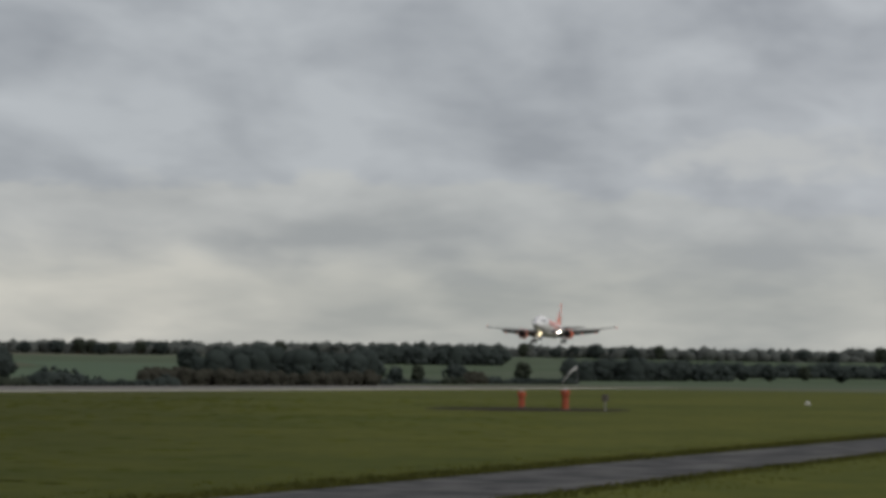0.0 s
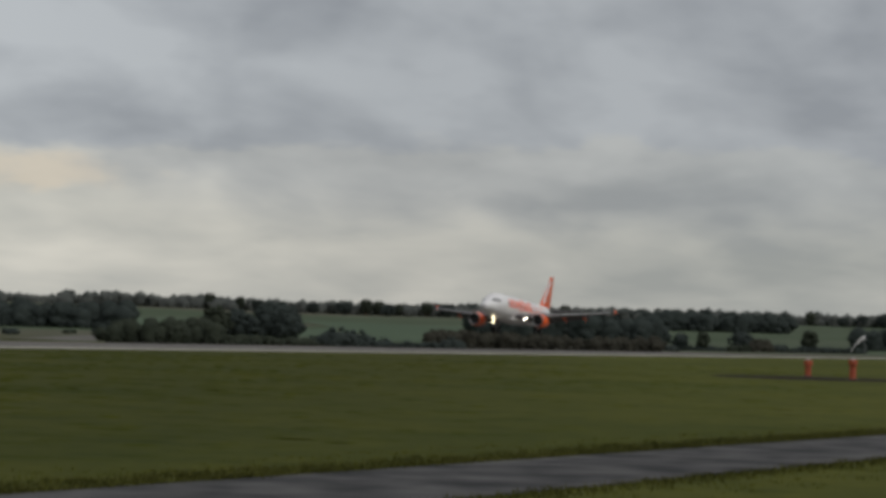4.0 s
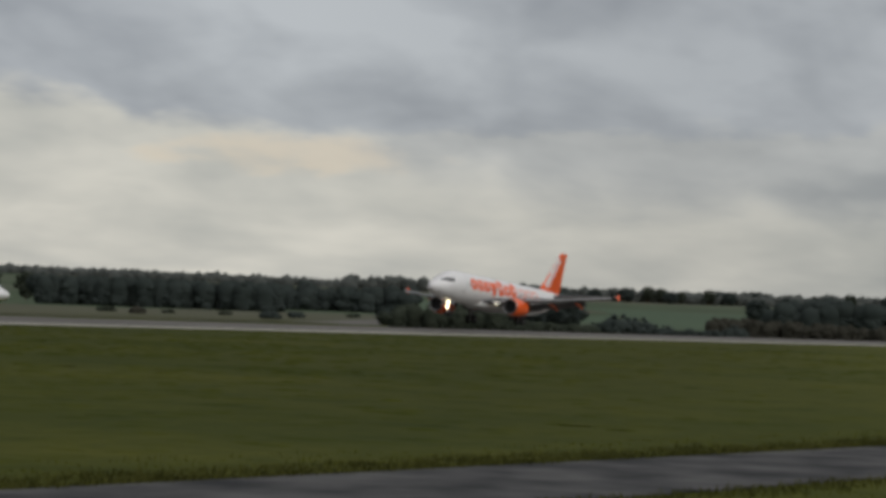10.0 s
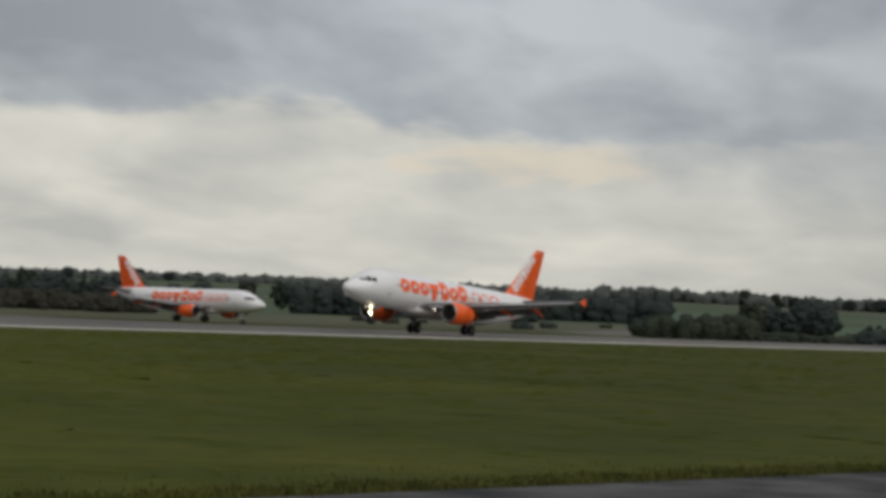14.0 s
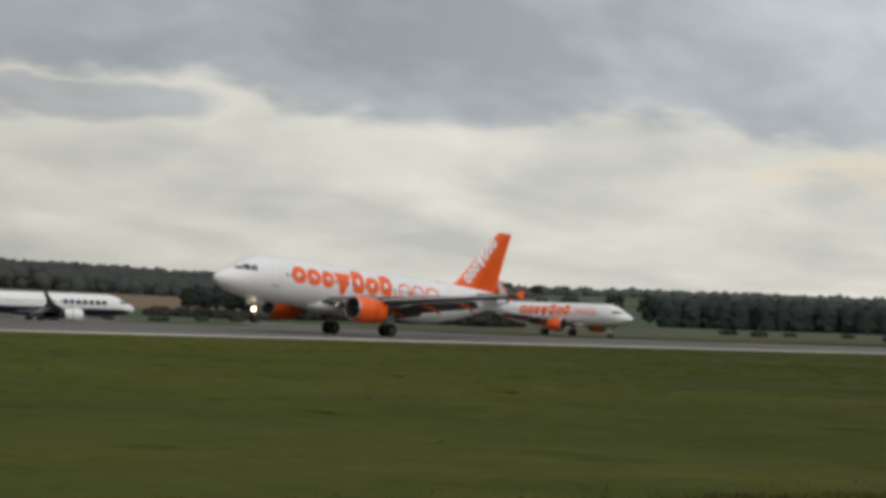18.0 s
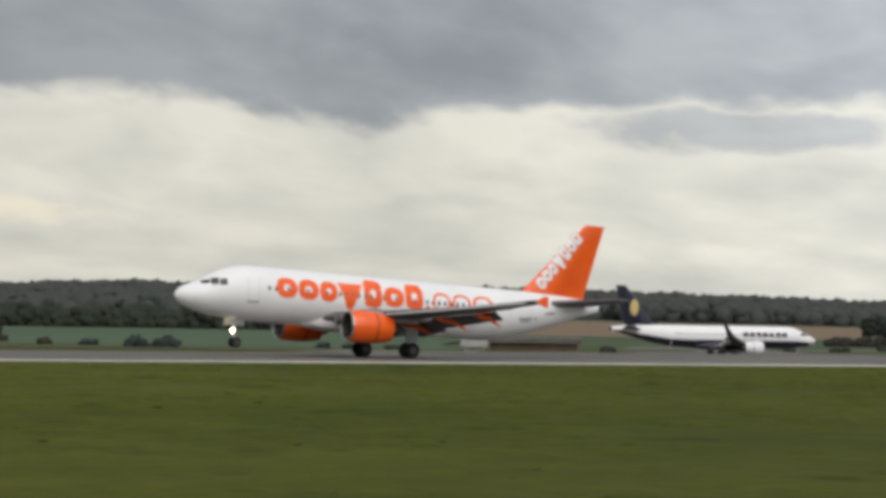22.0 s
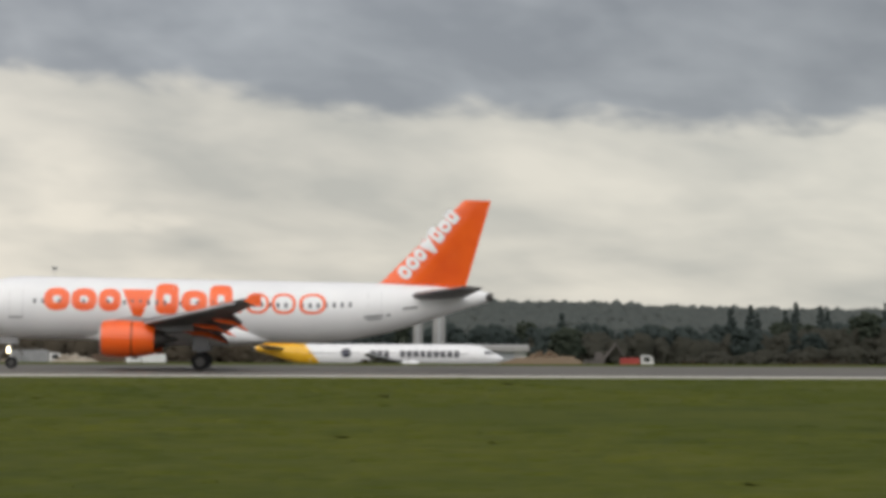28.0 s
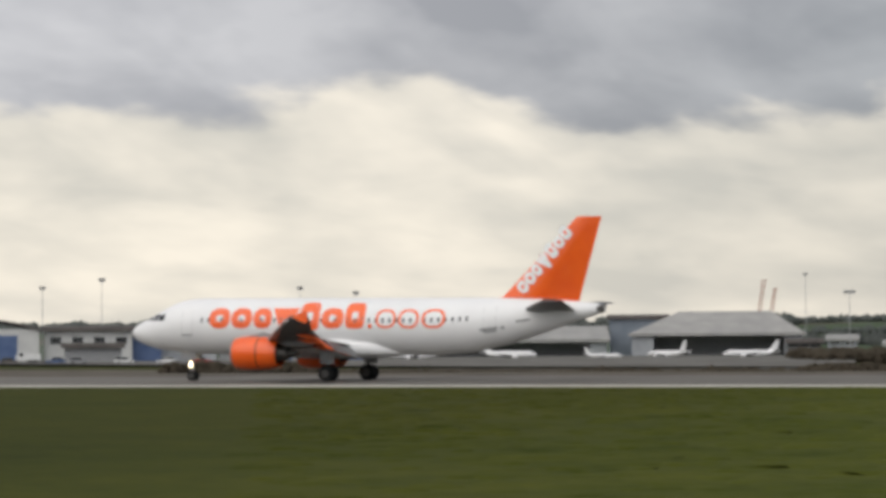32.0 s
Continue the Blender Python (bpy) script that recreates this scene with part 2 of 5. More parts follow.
GRASS = ground_material()
ASPHALT = material("worn_asphalt", (0.036, 0.037, 0.039), 0.9, second=(0.112, 0.111, 0.110), scale=0.6, bump=0.3, bump_scale=40)
RUNWAY = material("runway_asphalt", (0.086, 0.078, 0.066), 0.75, second=(0.126, 0.115, 0.098), scale=0.06, bump=0.06, bump_scale=30)
# pale concrete, lightened further to carry the runway's wet sheen
SHOULDER = material("sheen_pale_shoulder", (0.42, 0.40, 0.355), 0.7, second=(0.53, 0.505, 0.45), scale=0.08)
RUNWAY_DARK = material("taxiway_concrete", (0.125, 0.12, 0.11), 0.9, second=(0.165, 0.16, 0.148), scale=0.05)
WHITE = material("white_aircraft_paint", (0.79, 0.79, 0.795), 0.42, second=(0.83, 0.83, 0.83), scale=0.5, coat=0.12)
ORANGE = material("orange_aircraft_paint", (0.86, 0.105, 0.007), 0.3, second=(0.92, 0.13, 0.010), scale=0.7, coat=0.3)
LIGHT_GREY = material("light_grey_metal", (0.45, 0.46, 0.47), 0.4, second=(0.52, 0.53, 0.54), scale=0.8)
# underside shade is put into this wing grey, near black on every face
WING_SHADED = material("shade_darkened_wing_paint", (0.085, 0.083, 0.085), 0.42, second=(0.115, 0.112, 0.115), scale=0.6)
SOIL = material("bare_brown_soil", (0.020, 0.016, 0.011), 0.95, second=(0.036, 0.029, 0.02), scale=0.5, bump=0.5, bump_scale=3)
EARTH = material("trampled_brown_earth", (0.085, 0.075, 0.062), 0.95, second=(0.135, 0.118, 0.098), scale=0.15, bump=0.3, bump_scale=1)
PLOUGH = material("ploughed_field", (0.17, 0.125, 0.085), 0.95, second=(0.215, 0.165, 0.115), scale=0.03, bump=0.3, bump_scale=1)
# this grey-green holds distance haze in its colour
MEADOW = material("meadow_grass", (0.075, 0.11, 0.07), 0.95, second=(0.09, 0.125, 0.08), scale=0.02)
SEAM = material("pale_seam_paint", (0.60, 0.60, 0.61), 0.5, second=(0.66, 0.66, 0.67), scale=1.0)
MID_GREY = material("weathered_grey_metal", (0.25, 0.255, 0.26), 0.5, second=(0.32, 0.32, 0.325), scale=1.5)
SILVER = material("polished_intake_lip", (0.38, 0.38, 0.39), 0.35, 0.8)
DARK_PAINT = material("charcoal_paint", (0.07, 0.07, 0.078), 0.45, second=(0.10, 0.10, 0.11), scale=1.0)
DARK_METAL = material("dark_burnt_metal", (0.06, 0.058, 0.055), 0.45, 0.6, second=(0.1, 0.095, 0.09), scale=4)
for m, gloss in ((SOIL, 0.05), (EARTH, 0.1), (PLOUGH, 0.05), (MEADOW, 0.07)):
    m.node_tree.nodes["Principled BSDF"].inputs["Specular IOR Level"].default_value = gloss
BLACK = material("black_cavity", (0.012, 0.012, 0.013), 0.6)
RUBBER = material("black_tyre_rubber", (0.014, 0.014, 0.015), 0.9, second=(0.024, 0.024, 0.024), scale=6)
RUBBER.node_tree.nodes["Principled BSDF"].inputs["Specular IOR Level"].default_value = 0.2
GLASS_DARK = material("dark_cockpit_glass", (0.015, 0.018, 0.022), 0.08, coat=0.5)
NAVY = material("navy_aircraft_paint", (0.010, 0.011, 0.028), 0.3, second=(0.014, 0.015, 0.036), scale=0.7, coat=0.3)
YELLOW = material("yellow_aircraft_paint", (0.80, 0.42, 0.012), 0.35, second=(0.84, 0.47, 0.02), scale=0.7, coat=0.2)
LAMP = material("lit_landing_lamp", (1, 0.95, 0.85), 0.3, emit=(1.0, 0.9, 0.74), power=70.0)
TAXI_LAMP = material("lit_taxi_lamp", (1, 0.9, 0.7), 0.3, emit=(1.0, 0.84, 0.55), power=10.0)
CABIN_GLASS = material("cabin_window_glass", (0.10, 0.105, 0.115), 0.15, second=(0.14, 0.145, 0.155), scale=3.0)
GOLD = material("pale_gold_paint", (0.55, 0.42, 0.16), 0.4, second=(0.62, 0.48, 0.2), scale=1.0)
LAMP_OFF = material("unlit_lamp_glass", (0.5, 0.5, 0.5), 0.15)
BARK = material("tree_bark", (0.09, 0.07, 0.05), 0.9, second=(0.14, 0.11, 0.08), scale=5)
def leafy(m):
    """Leaves also let light through from behind."""
    nt = m.node_tree
    b, out = nt.nodes["Principled BSDF"], nt.nodes["Material Output"]
    tr, mx = nt.nodes.new("ShaderNodeBsdfTranslucent"), nt.nodes.new("ShaderNodeMixShader")
    nt.links.new(b.inputs["Base Color"].links[0].from_socket, tr.inputs["Color"])
    mx.inputs[0].default_value = 0.55
    nt.links.new(b.outputs[0], mx.inputs[1])
    nt.links.new(tr.outputs[0], mx.inputs[2])
    nt.links.new(mx.outputs[0], out.inputs["Surface"])
    return m


LEAF = leafy(material("dark_green_foliage", (0.072, 0.090, 0.085), 0.95, second=(0.092, 0.113, 0.105), scale=0.25, spread=(0.3, 0.7)))
LEAF_OLIVE = leafy(material("olive_foliage", (0.070, 0.086, 0.066), 0.95, second=(0.096, 0.112, 0.082), scale=0.5, spread=(0.3, 0.7)))
# distance haze is put into these two paler foliage colours
LEAF_HAZE = leafy(material("hazed_grey_foliage", (0.16, 0.178, 0.168), 0.95, second=(0.19, 0.208, 0.192), scale=0.08, spread=(0.3, 0.7)))
LEAF_HILL_HAZE = leafy(material("hazed_slate_foliage", (0.128, 0.140, 0.132), 0.95, second=(0.155, 0.168, 0.156), scale=0.08, spread=(0.3, 0.7)))
LEAF_BROWN = leafy(material("russet_hedge_foliage", (0.080, 0.080, 0.065), 0.95, second=(0.104, 0.101, 0.080), scale=0.6, spread=(0.3, 0.7)))

SCRUB = leafy(material("brown_autumn_scrub", (0.105, 0.088, 0.066), 0.95, second=(0.142, 0.120, 0.090), scale=0.2, spread=(0.3, 0.7)))


# ---- mesh helpers ----
def part(name, bm, mat, parent=None, label="", smooth=True):
    me = bpy.data.meshes.new(name)
    if isinstance(bm, tuple):
        me.from_pydata(bm[0], [], bm[1])
    else:
        bm.to_mesh(me)
        bm.free()
    me.materials.append(mat)
    if smooth:
        me.polygons.foreach_set("use_smooth", [True] * len(me.polygons))
    if smooth and mat not in (LEAF, LEAF_OLIVE, LEAF_HAZE, LEAF_HILL_HAZE, LEAF_BROWN, SCRUB):
        me.set_sharp_from_angle(angle=radians(40))
    me.update()
    ob = new(name, me)
    ob.parent = parent
    if label:
        tagged(ob, label)
    return ob


def empty(name, label, category, group="", kind=""):
    return tagged(new(name), label, category, group, kind)


def add_box(bm, x0, x1, y0, y1, z0, z1, bevel=0.0):
    vs = [bm.verts.new(p) for p in ((x0, y0, z0), (x1, y0, z0), (x1, y1, z0), (x0, y1, z0), (x0, y0, z1), (x1, y0, z1), (x1, y1, z1), (x0, y1, z1))]
    fs = [bm.faces.new([vs[i] for i in f]) for f in ((3, 2, 1, 0), (4, 5, 6, 7), (0, 1, 5, 4), (1, 2, 6, 5), (2, 3, 7, 6), (3, 0, 4, 7))]
    if bevel:
        bmesh.ops.bevel(bm, geom=list({e for f in fs for e in f.edges}), offset=bevel, segments=2, affect="EDGES")
    return bm


def box(*a, **k):
    return add_box(bmesh.new(), *a, **k)


def loft(rings, cap=True):
    """A skin over rings of equal length, each a list of points."""
    bm = bmesh.new()
    vs = [[bm.verts.new(p) for p in r] for r in rings]
    n = len(rings[0])
    for a, b in zip(vs, vs[1:]):
        for i in range(n):
            bm.faces.new((a[i], a[(i + 1) % n], b[(i + 1) % n], b[i]))
    if cap:
        bm.faces.new(vs[0][::-1])
        bm.faces.new(vs[-1])
    bmesh.ops.recalc_face_normals(bm, faces=bm.faces)
    return bm


def tube(stations, axis="x", n=24, cap=True):
    """A body of revolution from (place along the axis, radius, offset across 1, offset across 2)."""
    rings = []
    for a, r, u, v in stations:
        ring = []
        for k in range(n):
            w = 2 * math.pi * k / n
            c, s = u + r * math.cos(w), v + r * math.sin(w)
            ring.append({"x": (a, c, s), "y": (c, a, s), "z": (c, s, a)}[axis])
        rings.append(ring)
    return loft(rings, cap)


def rod(p, q, r0, r1=None, n=10):
    """A round bar from p to q."""
    p, q = Vector(p), Vector(q)
    d = (q - p).normalized()
    a = d.orthogonal().normalized()
    b = d.cross(a)
    rings = [[tuple(c + (a * math.cos(w) + b * math.sin(w)) * r) for w in (2 * math.pi * k / n for k in range(n))] for c, r in ((p, r0), (q, r1 or r0))]
    return loft(rings)


def foil(chord_rings):
    """A wing skin: rings of (leading x, y, z, chord, thickness, upright)."""
    prof = [(0, 0), (0.02, 0.35), (0.1, 0.8), (0.3, 1.0), (0.6, 0.7), (0.85, 0.27), (1, 0.03), (1, -0.03), (0.85, -0.12), (0.6, -0.35), (0.3, -0.55), (0.1, -0.48), (0.02, -0.25)]
    rings = []
    for x, y, z, c, t, upright in chord_rings:
        if upright:
            prof_here = [(a, b if i < 7 else -next(q for u, q in prof[:7] if u == a)) for i, (a, b) in enumerate(prof)]
            rings.append([(x - c * a, y + t * b, z) for a, b in prof_here])
        else:
            rings.append([(x - c * a, y, z + t * b) for a, b in prof])
    return loft(rings)


# ---- the land ----
def land_height(x, y):
    """Level across the airfield, a shallow dip beyond the runway, then low hills all round."""
    def step(a, b, v):
        t = min(1, max(0, (v - a) / (b - a)))
        return t * t * (3 - 2 * t)
    r, az = math.hypot(x, y), math.degrees(math.atan2(-x, y))
    low = step(-18, -9, az)
    z = float(np.interp(y, (195, 230, 311, 368, 445, 520), (0, -0.45, -1.1, -2.1 - 0.55 * low, -2.4 - 2.35 * low, -2.4 - 2.8 * low)))
    # farmland rises again behind the taxiway
    z += 2.9 * step(540, 640, r) * (1 - low) * step(-66, -58, az)
    el = 0.50 + 0.27 * math.exp(-((az + 22.5) / 4) ** 2) + 0.22 * math.exp(-((az + 31.5) / 3) ** 2) + 0.08 * math.exp(-((az + 36) / 2.5) ** 2) + 0.32 * math.exp(-((az + 4) / 6.5) ** 2) + 0.08 * math.exp(-((az + 52) / 8) ** 2) + 0.12 * math.exp(-((az + 72) / 10) ** 2)
    el += 0.2 * math.exp(-((az - 8) / 5) ** 2)
    el += 0.05 * noise.noise((x * 0.002, y * 0.002, 0))
    z += step(520, 2300, r) * r * math.tan(radians(el))
    # the hangar side stands a little higher
    z += 4.2 * step(430, 560, r) * step(8.5, 11.5, az)
    return z


def build_ground():
    def lines(near, step0, far, grow):
        out, v, s = [], near, step0
        while v < far:
            out.append(v)
            v += s
            s *= grow
        return out + [far]
    xs = sorted({-v for v in lines(0, 25, 4600, 1.06)} | set(lines(0, 25, 4600, 1.06)))
    ys = sorted([-1200, -500, -200, -60, 0, 60, 130, 195, 311, 368, 445, 520] + lines(230, 12, 4600, 1.05))
    verts = [(x, y, land_height(x, y) if y >= 195 or math.hypot(x, y) > 1000 else 0.0) for y in ys for x in xs]
    w = len(xs)
    faces = [(j * w + i, j * w + i + 1, (j + 1) * w + i + 1, (j + 1) * w + i) for j in range(len(ys) - 1) for i in range(w - 1)]
    tagged(part("ground", (verts, faces), GRASS), "rough green airfield grass running out to low farmed hills", "ground", kind="structure")


build_ground()


def slab(name, corners, z, thick, mat, label, category):
    bm = bmesh.new()
    top = [bm.verts.new((x, y, z)) for x, y in corners]
    low = [bm.verts.new((x, y, z - thick)) for x, y in corners]
    bm.faces.new(top)
    for i in range(len(top)):
        j = (i + 1) % len(top)
        bm.faces.new((top[j], top[i], low[i], low[j]))
    bmesh.ops.recalc_face_normals(bm, faces=bm.faces)
    return tagged(part(name, bm, mat, smooth=False), label, category, kind="structure")


slab("runway", [(-900, NEAR_EDGE), (835, NEAR_EDGE), (835, FAR_EDGE), (-900, FAR_EDGE)], 0.03, 0.2, RUNWAY, "long pale grey asphalt runway with rubber marks", "runway")
slab("runway_shoulder", [(-900, NEAR_EDGE - 0.01), (835, NEAR_EDGE - 0.01), (835, NEAR_EDGE + 5.0), (-900, NEAR_EDGE + 5.0)], 0.036, 0.2, SHOULDER, "pale worn concrete shoulder along the runway, lightened for wet sheen", "runway")
slab("road", [(-20, 23.4), (-20, 18.46), (250, 1.45), (250, 5.0)], 0.03, 0.1, ASPHALT, "narrow worn grey asphalt perimeter road", "road")


# ---- aircraft ----
Plan = collections.namedtuple("Plan", "length gear nose_gear half_w half_h mid taper wing tip_y tip_z eng_y eng_z eng fin_top track")


A320 = Plan(length=37.1, gear=17.71, nose_gear=5.07, half_w=1.975, half_h=2.07, mid=3.80, taper=24.5, wing=11.6, tip_y=16.6, tip_z=4.3, eng_y=5.75, eng_z=1.85, eng=11.3, fin_top=11.58, track=3.795)
B738 = Plan(length=39.5, gear=19.2, nose_gear=3.6, half_w=1.88, half_h=2.0, mid=3.4, taper=24.8, wing=13.6, tip_y=17.2, tip_z=4.0, eng_y=4.9, eng_z=1.55, eng=12.2, fin_top=12.4, track=2.86)
A321 = Plan(length=44.5, gear=21.9, nose_gear=5.07, half_w=1.975, half_h=2.07, mid=3.80, taper=31.4, wing=15.8, tip_y=16.6, tip_z=4.3, eng_y=5.75, eng_z=1.85, eng=15.25, fin_top=11.58, track=3.795)


def hull(p, s):
    """Centre height, half width and half height of the fuselage at station s."""
    nose = [(0, -0.52, 0.02, 0.02), (0.12, -0.52, 0.29, 0.27), (0.28, -0.52, 0.48, 0.43), (0.5, -0.515, 0.70, 0.60), (0.8, -0.51, 0.90, 0.74), (1.1, -0.50, 1.07, 0.87), (1.5, -0.49, 1.25, 1.03), (1.9, -0.45, 1.39, 1.19), (2.3, -0.38, 1.51, 1.35), (2.7, -0.30, 1.62, 1.49), (3.15, -0.21, 1.72, 1.63), (3.6, -0.13, 1.80, 1.76), (4.2, -0.06, 1.88, 1.90), (4.8, -0.02, 1.93, 1.99), (5.5, 0, 1.96, 2.05), (6.2, 0, 1.975, 2.07)]
    tail = [(0, 0, 1.975, 2.07), (3, 0.11, 1.87, 1.97), (6, 0.42, 1.52, 1.64), (8.6, 0.77, 1.08, 1.20), (10.8, 1.07, 0.68, 0.75), (12.3, 1.22, 0.40, 0.46), (12.85, 1.26, 0.27, 0.30), (13.07, 1.27, 0.17, 0.18)]
    k = (p.length - p.taper) / 13.07
    table, v = (nose, s) if s < p.taper else (tail, (s - p.taper) / k)
    for a, b in zip(table, table[1:]):
        if v <= b[0]:
            f = (v - a[0]) / (b[0] - a[0])
            c = [a[i] + (b[i] - a[i]) * f for i in (1, 2, 3)]
            break
    else:
        c = table[-1][1:]
    return p.mid + c[0], c[1] * p.half_w / 1.975, c[2] * p.half_h / 2.07


def on_hull(p, s, up, side, lift=0.012):
    """A point of the skin: station s, height up over the hull's middle, on the port (+1) or starboard (-1) side."""
    zc, w, h = hull(p, s)
    f = max(-1, min(1, up / h))
    y = w * math.sqrt(max(0, 1 - f * f))
    n = Vector((0, y / w ** 2, up / h ** 2)).normalized() if y > 0 else Vector((0, 0, 1))
    return (p.gear - s, side * (y + lift * n.y), zc + up + lift * n.z)


def decal(p, outline, side, lift=0.012, rows=6):
    """A patch of paint that follows the skin: left and right borders (station, station) at rising heights."""
    bm = bmesh.new()
    cols = 3
    grid = []
    for s0, s1, up in outline:
        grid.append([bm.verts.new(on_hull(p, s0 + (s1 - s0) * i / cols, up, side, lift)) for i in range(cols + 1)])
    for a, b in zip(grid, grid[1:]):
        for i in range(cols):
            bm.faces.new((a[i], a[i + 1], b[i + 1], b[i]))
    bmesh.ops.recalc_face_normals(bm, faces=bm.faces)
    for f in bm.faces:
        if f.normal.y * side < 0:
            f.normal_flip()
    return bm


def blob(s, wide, low, high, lean=0.0):
    """The outline of a plain rounded patch."""
    out = []
    for k in range(9):
        v = -1 + 2 * k / 8
        r = (1 - abs(v) ** 3.2) ** (1 / 3.2) if abs(v) < 1 else 0.35
        m = s + wide / 2 + lean * v
        out.append((m - wide / 2 * max(r, 0.35), m + wide / 2 * max(r, 0.35), low + (high - low) * (v + 1) / 2))
    return out


def wheel(name, parent, x, y, r, w, drop=0.0):
    t = part("tyre", tube([(-w / 2, r * 0.80, 0, 0), (-w / 2 * 0.85, r * 0.95, 0, 0), (-w * 0.2, r, 0, 0), (w * 0.2, r, 0, 0), (w / 2 * 0.85, r * 0.95, 0, 0), (w / 2, r * 0.80, 0, 0)], "y", 28), RUBBER)
    h = part("rim", tube([(-w * 0.51, r * 0.3, 0, 0), (-w * 0.53, r * 0.52, 0, 0), (w * 0.53, r * 0.52, 0, 0), (w * 0.51, r * 0.3, 0, 0)], "y", 20), DARK_METAL)
    wh = empty(name, "", "")
    for o in (t, h):
        o.parent = wh
    wh.parent = parent
    wh.matrix_basis = pose(x, y, r + drop)
    return wh


def airliner(name, p, label, fin_mat, engine_mat, fence_mat, belly_mat=None, lit=True, winglet=False):
    a = empty(name, label, "airliner")
    g = p.gear
    X = lambda s: g - s
    # fuselage
    st = [0, 0.05, 0.12, 0.28, 0.5, 0.8, 1.1, 1.5, 1.9, 2.3, 2.7, 3.15, 3.6, 4.2, 4.8, 5.5, 6.2] + [6.2 + (p.taper - 6.2) * k / 12 for k in range(1, 13)] + [p.taper + (p.length - p.taper) * v / 13.07 for v in (1.5, 3, 4.5, 6, 7.3, 8.6, 9.7, 10.8, 11.6, 12.3, 12.85, 13.07)]
    rings = []
    for s in st:
        zc, w, h = hull(p, s)
        rings.append([(X(s), w * math.cos(2 * math.pi * k / 48), zc + h * math.sin(2 * math.pi * k / 48)) for k in range(48)])
    body = part("fuselage", loft(rings), WHITE, a, "white painted fuselage")
    if belly_mat:
        # darker belly: the lower skin painted, a hair outside the white one
        bm = bmesh.new()
        grid = []
        for s in [1.2 + (p.length - 2.2) * k / 60 for k in range(61)]:
            row = []
            for k in range(17):
                w = math.pi * (1.10 + 0.80 * k / 16)
                zc, hw, hh = hull(p, s)
                row.append(bm.verts.new((X(s), (hw + 0.012) * math.cos(w), zc + (hh + 0.012) * math.sin(w))))
            grid.append(row)
        for r0, r1 in zip(grid, grid[1:]):
            for i in range(16):
                bm.faces.new((r0[i], r0[i + 1], r1[i + 1], r1[i]))
        bmesh.ops.recalc_face_normals(bm, faces=bm.faces)
        part("belly", bm, belly_mat, a, "dark painted belly")
    # wing-body fairing
    fair = []
    for s, w, zlo, zhi in ((p.wing - 2.2, 0.5, 1.78, 2.1), (p.wing - 0.8, 1.1, 1.66, 2.5), (p.wing + 0.6, 1.8, 1.50, 2.9), (p.wing + 1.9, 2.12, 1.45, 3.1), (p.wing + 6.5, 2.2, 1.42, 3.0), (p.wing + 8.6, 1.8, 1.55, 2.8), (p.wing + 10.6, 0.8, 1.75, 2.3)):
        zc = (zlo + zhi) / 2 + p.mid - 3.8
        fair.append([(X(s), w * math.copysign(abs(math.cos(k * math.pi / 12)) ** 0.6, math.cos(k * math.pi / 12)), zc + (zhi - zlo) / 2 * math.copysign(abs(math.sin(k * math.pi / 12)) ** 0.7, math.sin(k * math.pi / 12))) for k in range(24)])
    part("belly_fairing", loft(fair), belly_mat or WHITE, a)
    dz = p.mid - 3.8
    for side in (1, -1):
        y = lambda v: side * v
        le = p.wing
        wing = foil([(X(le - 0.3), y(1.2), 2.35 + dz, 7.4, 0.62, 0), (X(le + 0.15), y(2.0), 2.45 + dz, 6.9, 0.58, 0), (X(le + 2.65), y(6.4), 2.92 + dz, 3.95, 0.40, 0),
                     (X(le + 5.8), y(12.0), 3.52 + dz, 2.6, 0.24, 0), (X(le + 8.75), y(p.tip_y), p.tip_z + dz, 1.45, 0.13, 0)])
        wg = part("wing", wing, WING_SHADED, a, "metal wing with underside shade in its grey paint")
        # slats pulled forward and flaps lowered behind the wing
        for y0, y1 in ((2.6, 5.0), (6.5, 9.9), (10.0, 13.2), (13.3, 16.2)):
            f0, f1 = (y0 - 2) / (p.tip_y - 2), (y1 - 2) / (p.tip_y - 2)
            rr = []
            for yy, f in ((y0, f0), (y1, f1)):
                lx, lz = le + 0.15 + 8.6 * f, 2.45 + dz + (p.tip_z - 2.45) * f
                rr.append((X(lx - 0.28), y(yy), lz - 0.16, 0.55 - 0.2 * f, 0.10, 0))
            part("slat", foil(rr), LIGHT_GREY, wg)
        for y0, y1, c0, c1 in ((2.2, 6.3, 1.5, 1.4), (6.5, 12.4, 1.2, 0.85)):
            rr = []
            for yy, c in ((y0, c0), (y1, c1)):
                te = le + (7.05 if yy < 6.45 else 6.6 + (yy - 6.4) * 0.34)
                z0 = 2.35 + dz + (yy - 2) * 0.107
                prof = [(0, 0.02), (0.15, 0.09), (0.5, 0.05), (1, -0.01), (0.5, -0.05), (0.15, -0.05)]
                rr.append([(X(te - 0.35 + c * u * 0.82), y(yy), z0 - c * u * 0.57 + c * v * 1.2) for u, v in prof])
            part("flap", loft(rr), WING_SHADED, wg)
        for yy, ln in ((4.1, 3.2), (8.3, 3.0), (11.6, 2.4)):
            f = (yy - 2) / (p.tip_y - 2)
            te = le + 6.4 + max(0, yy - 6.4) * 0.34
            z0 = 2.28 + dz + (yy - 2) * 0.105
